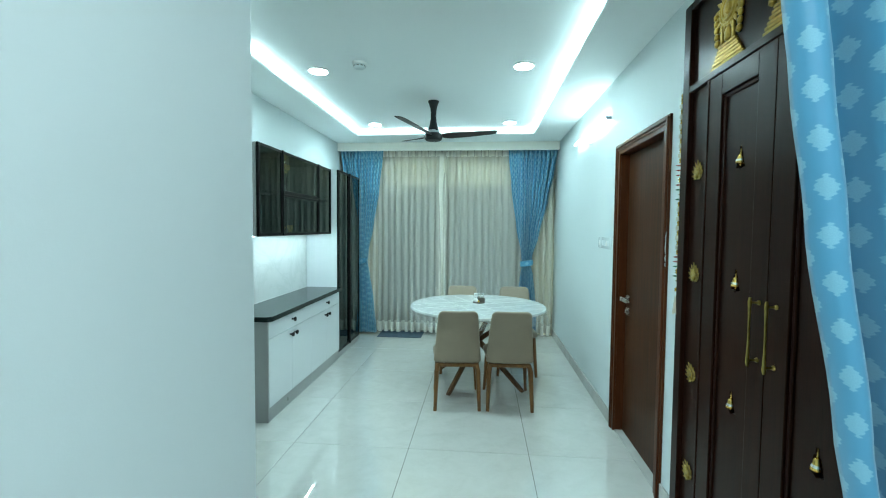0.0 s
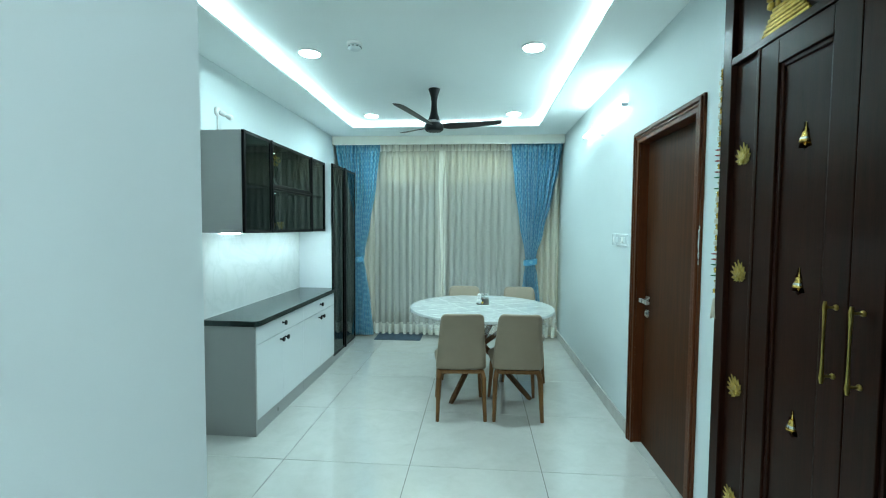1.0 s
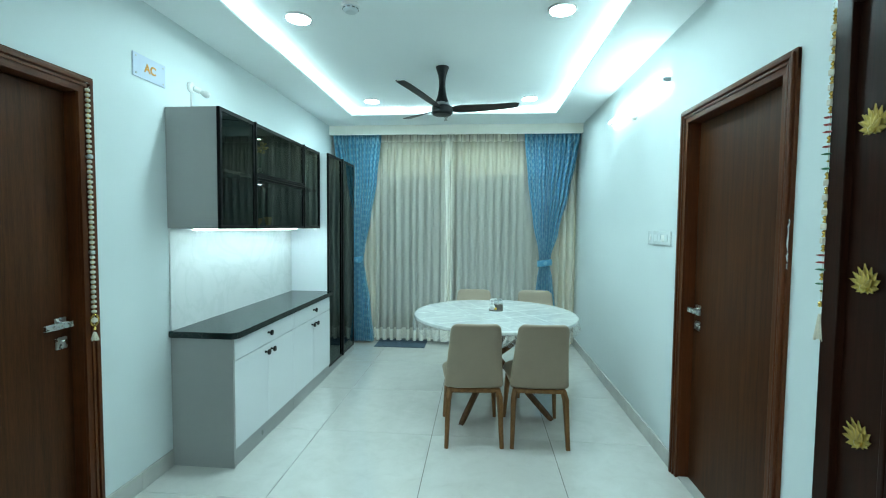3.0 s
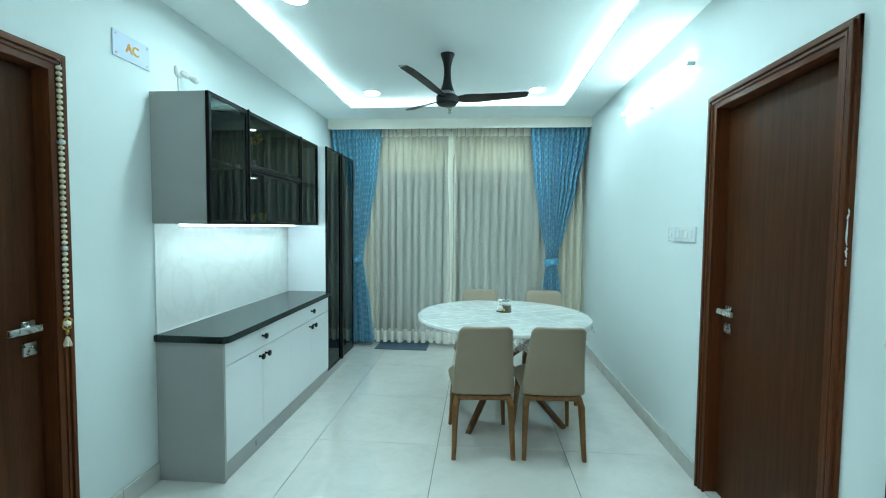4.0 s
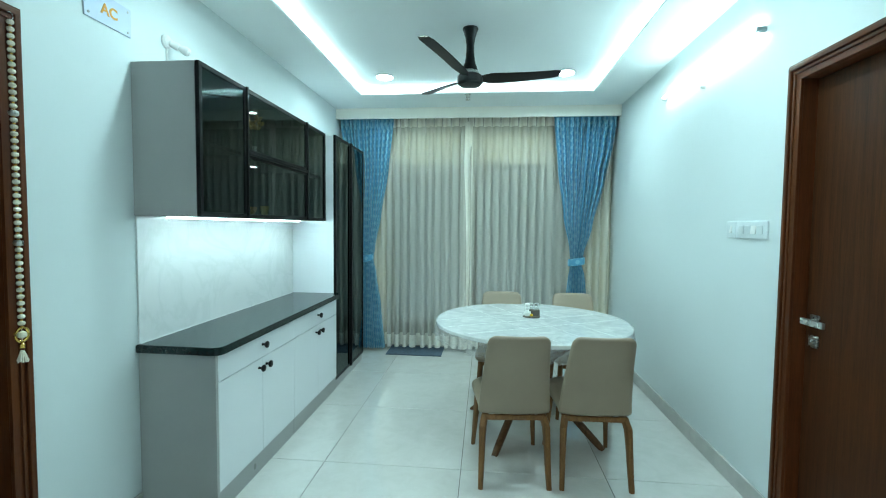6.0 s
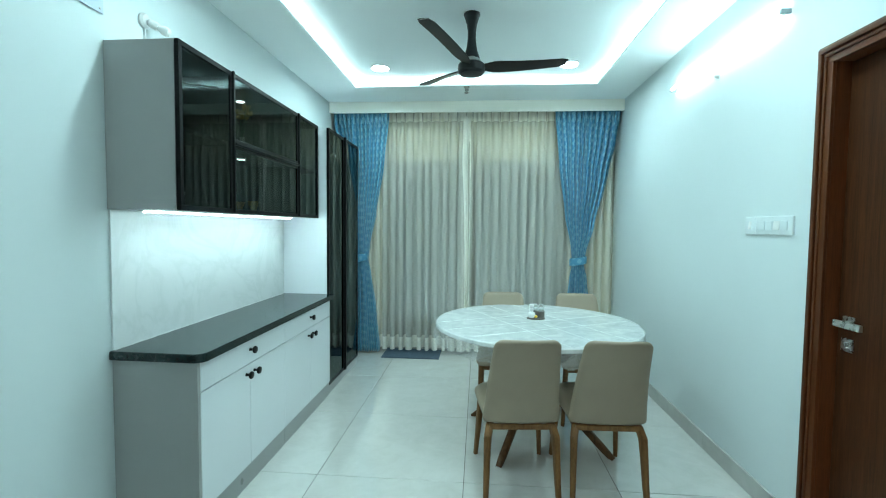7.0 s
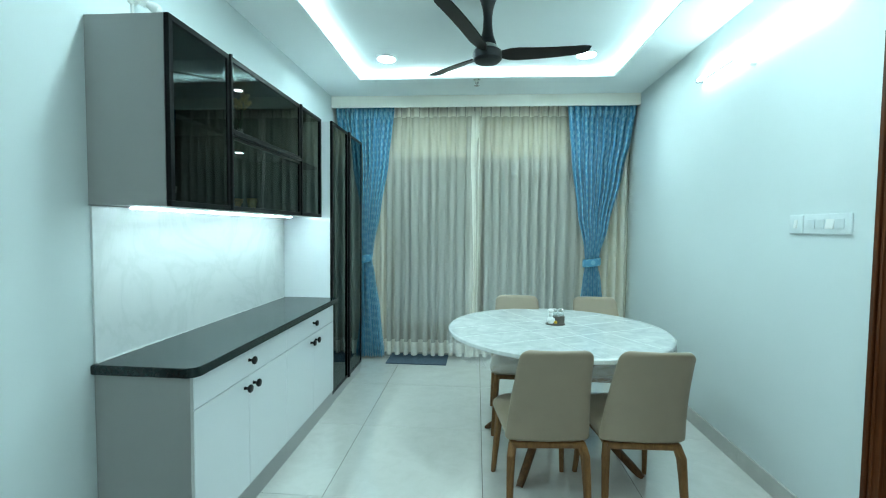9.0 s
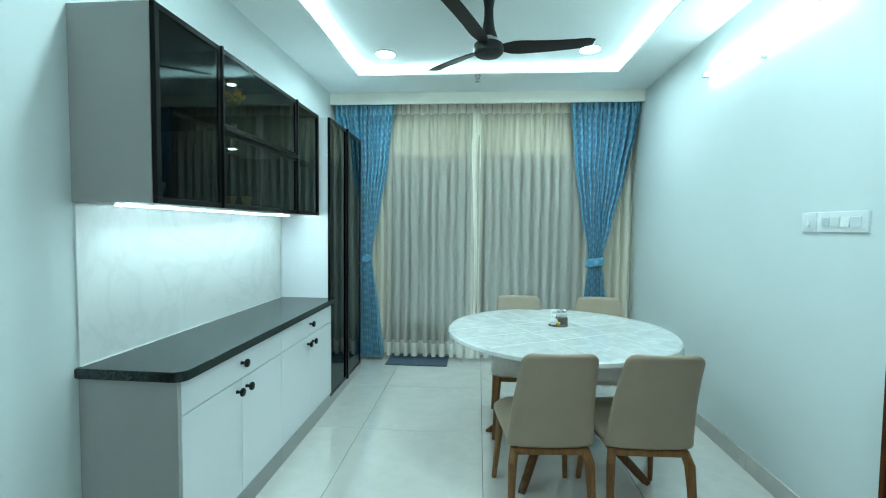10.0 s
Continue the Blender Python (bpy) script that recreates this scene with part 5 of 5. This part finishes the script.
def emblem(yc, z0):
    """Gold relief: a stepped foot, a ringed medallion between two draped sides, a leafy crown."""
    bm = bmesh.new()
    X = 1.096
    for k in range(6):
        h = 0.118 - 0.011 * k
        box(bm, X - 0.010 - 0.001 * (k % 2), X, yc - h, yc + h, z0 + 0.014 * k, z0 + 0.014 * k + 0.0125, 0.003)
    for s in (-1, 1):
        box(bm, X - 0.010, X, yc + s * 0.040 - 0.009, yc + s * 0.040 + 0.009, z0 + 0.084, z0 + 0.150, 0.004)
        for k in range(5):
            t = bmesh.new()
            lathe(t, [(0.003, 0), (0.017 - 0.001 * k, 0.010), (0.015, 0.024), (0.003, 0.034)], None, 12)
            add(bm, t, Matrix.Translation((X - 0.005, yc + s * (0.078 + 0.004 * k), z0 + 0.085 + 0.028 * k)) @ Matrix.Diagonal((0.6, 1, 1, 1)))
    t = bmesh.new()
    lathe(t, [(0.001, 0.0), (0.022, 0.010), (0.020, 0.045), (0.008, 0.062), (0.001, 0.064)], None, 16)
    add(bm, t, Matrix.Translation((X - 0.004, yc, z0 + 0.082)) @ Matrix.Diagonal((0.5, 1, 1, 1)))
    disc = Matrix.Translation((X, yc, z0 + 0.215)) @ pose(0, 0, 0, 0, -90, 0)
    lathe(bm, [(0.068, 0), (0.068, 0.007), (0.060, 0.010), (0.056, 0.006), (0.050, 0.006), (0.046, 0.012), (0.040, 0.012), (0.036, 0.007), (0.026, 0.008), (0.021, 0.015), (0.010, 0.017), (0.003, 0.018)], disc, 32)
    for k in range(18):
        a = 360 * k / 18
        petal(bm, Matrix.Translation((X, yc, z0 + 0.215)) @ pose(0, 0, 0, 0, 0, -90) @ pose(0, 0, 0, 0, a, 0) @ pose(0, -0.008, 0.060), 0.038, 0.020, 0.009)
    return part("emblem", bm, EMBLEM_GOLD, pd, "gold relief emblem on a stepped foot")


emblem(2.045, 2.158)
emblem(1.695, 2.158)


pd.location.x -= 0.015


# ---- hanging bead garlands ----
def bead_string(name, x, y, rows, label, tassel, hook_z, ring=None, fat=1.0):
    g = thing(name, (x, y, hook_z), label, "garland")
    bm = bmesh.new()
    rod(bm, (x, y, hook_z), (x, y, tassel[0]), 0.0011, seg=6)
    part("thread", bm, PEARL, g)
    bm = bmesh.new()
    pts = [(x, y + 0.010 * math.cos(a), hook_z + 0.010 + 0.012 * math.sin(a)) for a in [math.pi * k / 8 - 1.57 for k in range(11)]]
    sweep(bm, pts, 0.0025, 0.0025, seg=4, power=2)
    part("hook", bm, STEEL, g)
    meshes = {}
    for z, kind in rows:
        if kind not in meshes:
            bm = bmesh.new()
            if kind == "pearl":
                lathe(bm, [(0.002, -0.0075), (0.008, -0.005), (0.0098, 0), (0.008, 0.005), (0.002, 0.0075)], None, 12)
                mt = PEARL
            elif kind == "dark":
                lathe(bm, [(0.003, -0.010), (0.011, -0.007), (0.013, 0), (0.011, 0.007), (0.003, 0.010)], None, 12)
                mt = STEEL
            elif kind == "cube":
                box(bm, -0.0085, 0.0085, -0.0085, 0.0085, -0.009, 0.009, 0.003)
                mt = PEARL
            elif kind == "gold":
                lathe(bm, [(0.003, -0.011), (0.007, -0.009), (0.003, -0.002), (0.007, 0.005), (0.003, 0.011)], None, 10)
                mt = GOLD
            elif kind == "speck":
                lathe(bm, [(0.002, -0.003), (0.005, 0), (0.002, 0.003)], None, 8)
                mt = GOLD
            else:
                star = [(0.017 if k % 2 else 0.007, 2 * math.pi * k / 12) for k in range(12)]
                ring_surface(bm, [[(q * r * math.cos(a), q * r * math.sin(a), h) for r, a in star] for q, h in ((0.5, -0.003), (1.0, -0.001), (1.0, 0.001), (0.5, 0.003))])
                mt = RED if kind == "red" else GREEN
            meshes[kind] = mesh_of("bead", bm, mt)
        place("bead", meshes[kind], g, pose(x, y, z, 0, 0, 37 * (round(z * 1000) % 9)) @ Matrix.Diagonal((fat, fat, fat, 1)))
    z1, z0, r = tassel
    rnd = random.Random(4)
    bm = bmesh.new()
    lathe(bm, [(0.003, z1), (0.008, z1 - 0.006), (0.006, z1 - 0.014), (0.008, z1 - 0.018)], Matrix.Translation((x, y, 0)), 10)
    part("cap", bm, GOLD, g)
    for k in range(12):
        a = 2 * math.pi * k / 12
        bm = bmesh.new()
        e = z0 + rnd.uniform(0, 0.012)
        pts = [(x + r * f * math.cos(a) * 0.7, y + r * f * math.sin(a), z1 - 0.016 + (e - z1 + 0.016) * f ** 1.0) for f in (0.25, 0.5, 0.8, 1.0)]
        sweep(bm, pts, [0.004, 0.005, 0.005, 0.006], [0.004, 0.005, 0.005, 0.006], seg=3, power=2)
        part("strand", bm, PEARL, g)
    if ring:
        bm = bmesh.new()
        pts = [(x, y + 0.022 * math.cos(2 * math.pi * k / 20), ring + 0.024 * math.sin(2 * math.pi * k / 20)) for k in range(21)]
        sweep(bm, pts, 0.008, 0.008, seg=5, power=2)
        part("ring", bm, GOLD, g, "gold ring")
        bm = bmesh.new()
        lathe(bm, [(0.003, ring - 0.013), (0.012, ring - 0.008), (0.014, ring), (0.012, ring + 0.008), (0.003, ring + 0.013)], Matrix.Translation((x, y, 0)), 14)
        part("large_bead", bm, PEARL, g)
    return g


rows, z = [], 2.035
while z > 1.025:
    dark = abs(z - 1.735) < 0.012 or abs(z - 1.315) < 0.012
    rows.append((z, "dark" if dark else "pearl"))
    rows.append((z - 0.0115, "speck"))
    z -= 0.0228
bead_string("bead_garland", XW + 0.042, 2.744, rows, "string of ivory beads with a tassel, hung on the door frame", (0.965, 0.895, 0.016), 2.045, 0.992, fat=1.12)
rows, z, k = [], 2.125, 0
PATTERN = (["gold"] * 2 + ["cube", "gold"] * 6 + ["red", "red", "red", "gold", "red", "green", "speck", "green"] + ["gold", "cube"] * 5 + ["gold", "red", "red", "green", "gold", "green", "speck"])
step = (2.125 - 1.215) / len(PATTERN)
for kind in PATTERN:
    rows.append((z, kind))
    z -= step
bead_string("bead_garland", 1.062, 2.400, rows, "gold, ivory and red bead string with a tassel on the wall", (1.205, 1.072, 0.016), 2.14, fat=1.05)

# ---- left wall fittings ----
ac = thing("air_conditioner_outlet", (XW, 3.175, 2.205), "pale acrylic cover plate lettered AC, screwed to the wall", "cover plate")
bm = bmesh.new()
box(bm, XW + 0.001, XW + 0.008, 3.056, 3.292, 2.209, 2.332, 0.002)
part("plate", bm, ACRYLIC, ac)
for y in (3.074, 3.274):
    for z in (2.226, 2.315):
        bm = bmesh.new()
        lathe(bm, [(0.0055, 0), (0.005, 0.002), (0.002, 0.003)], Matrix.Translation((XW + 0.008, y, z)) @ pose(0, 0, 0, 0, 90, 0), 12)
        part("screw", bm, STEEL, ac)
cu = bpy.data.curves.new("lettering", "FONT")
cu.body, cu.size, cu.align_x, cu.align_y, cu.extrude, cu.offset = "AC", 0.062, "CENTER", "CENTER", 0.0008, 0.0014
tmp = new("lettering", cu)
me = bpy.data.meshes.new_from_object(tmp)
bpy.data.objects.remove(tmp)
me.materials.append(ORANGE)
place("lettering", me, ac, Matrix.Translation((XW + 0.009, 3.176, 2.270)) @ pose(0, 0, 0, 90, 0, 90), "orange letters")

bh = thing("bulb_holder", (XW, 3.52, 2.287), "white angled bulb holder with an unlit bulb on the wall", "lamp")
bm = bmesh.new()
lathe(bm, [(0.034, 0), (0.034, 0.010), (0.026, 0.018), (0.012, 0.020)], Matrix.Translation((XW, 3.52, 2.287)) @ pose(0, 0, 0, 0, 90, 0), 24)
part("base", bm, PLASTIC, bh)
ax = Vector((0.75, 0.42, -0.38)).normalized()
p = Vector((XW + 0.016, 3.524, 2.285))
bm = bmesh.new()
Q = Matrix.Translation(p) @ ax.to_track_quat("Z", "Y").to_matrix().to_4x4()
lathe(bm, [(0.012, 0), (0.018, 0.010), (0.019, 0.040), (0.017, 0.046)], Q, 20)
part("socket", bm, PLASTIC, bh)
bm = bmesh.new()
lathe(bm, [(0.013, 0.045), (0.014, 0.052), (0.019, 0.062), (0.0225, 0.076), (0.021, 0.090), (0.013, 0.100), (0.003, 0.103)], Q, 20)
part("bulb", bm, PLASTIC, bh, "white glass bulb")
bm = bmesh.new()
rod(bm, (XW + 0.006, 3.52, 2.28), (XW + 0.006, 3.52, 2.108), 0.006, seg=8)
part("conduit", bm, PLASTIC, bh)

# ---- things on the table and floor ----
K = Vector((0.09, 4.545, TZ + 0.0035))
cad = thing("condiment_caddy", K, "small brown-grey woven condiment caddy with a glass shaker on the table", "caddy")
bm = bmesh.new()
t = bmesh.new()
lathe(t, [(0.050, 0.0), (0.053, 0.003), (0.053, 0.007), (0.050, 0.010)], None, 32)
add(bm, t, Matrix.Translation(K) @ Matrix.Diagonal((1.15, 0.72, 1, 1)))
part("base", bm, WICKER, cad)
bm = bmesh.new()
rings = []
for i in range(12):
    rings.append([(K.x + 0.016 + (0.040 + 0.0016 * ((k + i) % 2)) * math.cos(2 * math.pi * k / 36), K.y + 0.008 + (0.026 + 0.0016 * ((k + i) % 2)) * math.sin(2 * math.pi * k / 36), K.z + 0.010 + 0.0038 * i) for k in range(36)])
ring_surface(bm, rings)
part("basket", bm, WICKER, cad, "woven oval cup", crease=0.2)
for dx, lid in ((0.034, STEEL), (-0.006, STEEL)):
    M = Matrix.Translation((K.x + dx, K.y + 0.010, K.z))
    bm = bmesh.new()
    lathe(bm, [(0.018, 0.0525), (0.0185, 0.056), (0.0185, 0.072), (0.014, 0.080)], M, 20)
    jar = part("jar", bm, JAR, cad, "clear glass shaker")
    bm = bmesh.new()
    lathe(bm, [(0.0150, 0.0802), (0.0165, 0.083), (0.0165, 0.094), (0.012, 0.099), (0.004, 0.100)], M, 20)
    part("lid", bm, lid, jar, "grey metal cap")
bm = bmesh.new()
M = Matrix.Translation((K.x - 0.032, K.y - 0.014, K.z))
lathe(bm, [(0.014, 0.0105), (0.020, 0.018), (0.021, 0.034), (0.014, 0.048), (0.010, 0.052), (0.014, 0.060), (0.015, 0.068), (0.011, 0.076), (0.012, 0.080), (0.017, 0.086), (0.018, 0.094), (0.012, 0.101), (0.003, 0.103)], M, 18)
for sx in (-1, 1):
    rod(bm, M @ Vector((sx * 0.016, -0.004, 0.045)), M @ Vector((sx * 0.020, -0.016, 0.026)), 0.006, 0.005, seg=10)
tagged(part("figurine", bm, PLASTIC), "small white figurine standing on the caddy's foot", "figurine")
bm = bmesh.new()
lathe(bm, [(0.002, 0.0), (0.008, 0.003), (0.011, 0.010), (0.008, 0.017), (0.002, 0.020)], Matrix.Translation((K.x - 0.004, K.y - 0.028, K.z + 0.0105)), 14)
part("ornament", bm, YELLOW, cad, "small yellow ball")
bm = bmesh.new()
box(bm, -1.290, -0.690, 5.985, 6.33, 0.0005, 0.009, 0.003)
tagged(part("doormat", bm, MAT_BLUE), "blue-grey woven doormat at the foot of the curtains", "mat")


# ---- floor tiles ----
bm = bmesh.new()
box(bm, XW - 0.2, XE + 0.2, YS - 0.2, YN + 1.5, -0.12, -0.003)
floor = tagged(part("floor", bm, GROUT), "polished off-white vitrified tile floor with thin joints", "floor", kind="structure")
cache = {}
xs = [XW - 0.05, -1.160, -0.364, 0.436, XE + 0.02]
ys = [YS - 0.05] + [3.033 + 0.8 * k for k in range(-5, 5)]
ys = [v for v in ys if v < YN] + [YN + 0.19]
g = 0.0017
for xa, xb in zip(xs, xs[1:]):
    for ya, yb in zip(ys, ys[1:]):
        w, d = round(xb - xa - 2 * g, 4), round(yb - ya - 2 * g, 4)
        if (w, d) not in cache:
            bm = bmesh.new()
            box(bm, -w / 2, w / 2, -d / 2, d / 2, -0.0085, 0.0, 0.0007, 1)
            cache[(w, d)] = mesh_of("tile", bm, TILE)
        place("tile", cache[(w, d)], floor, pose((xa + xb) / 2, (ya + yb) / 2, 0))
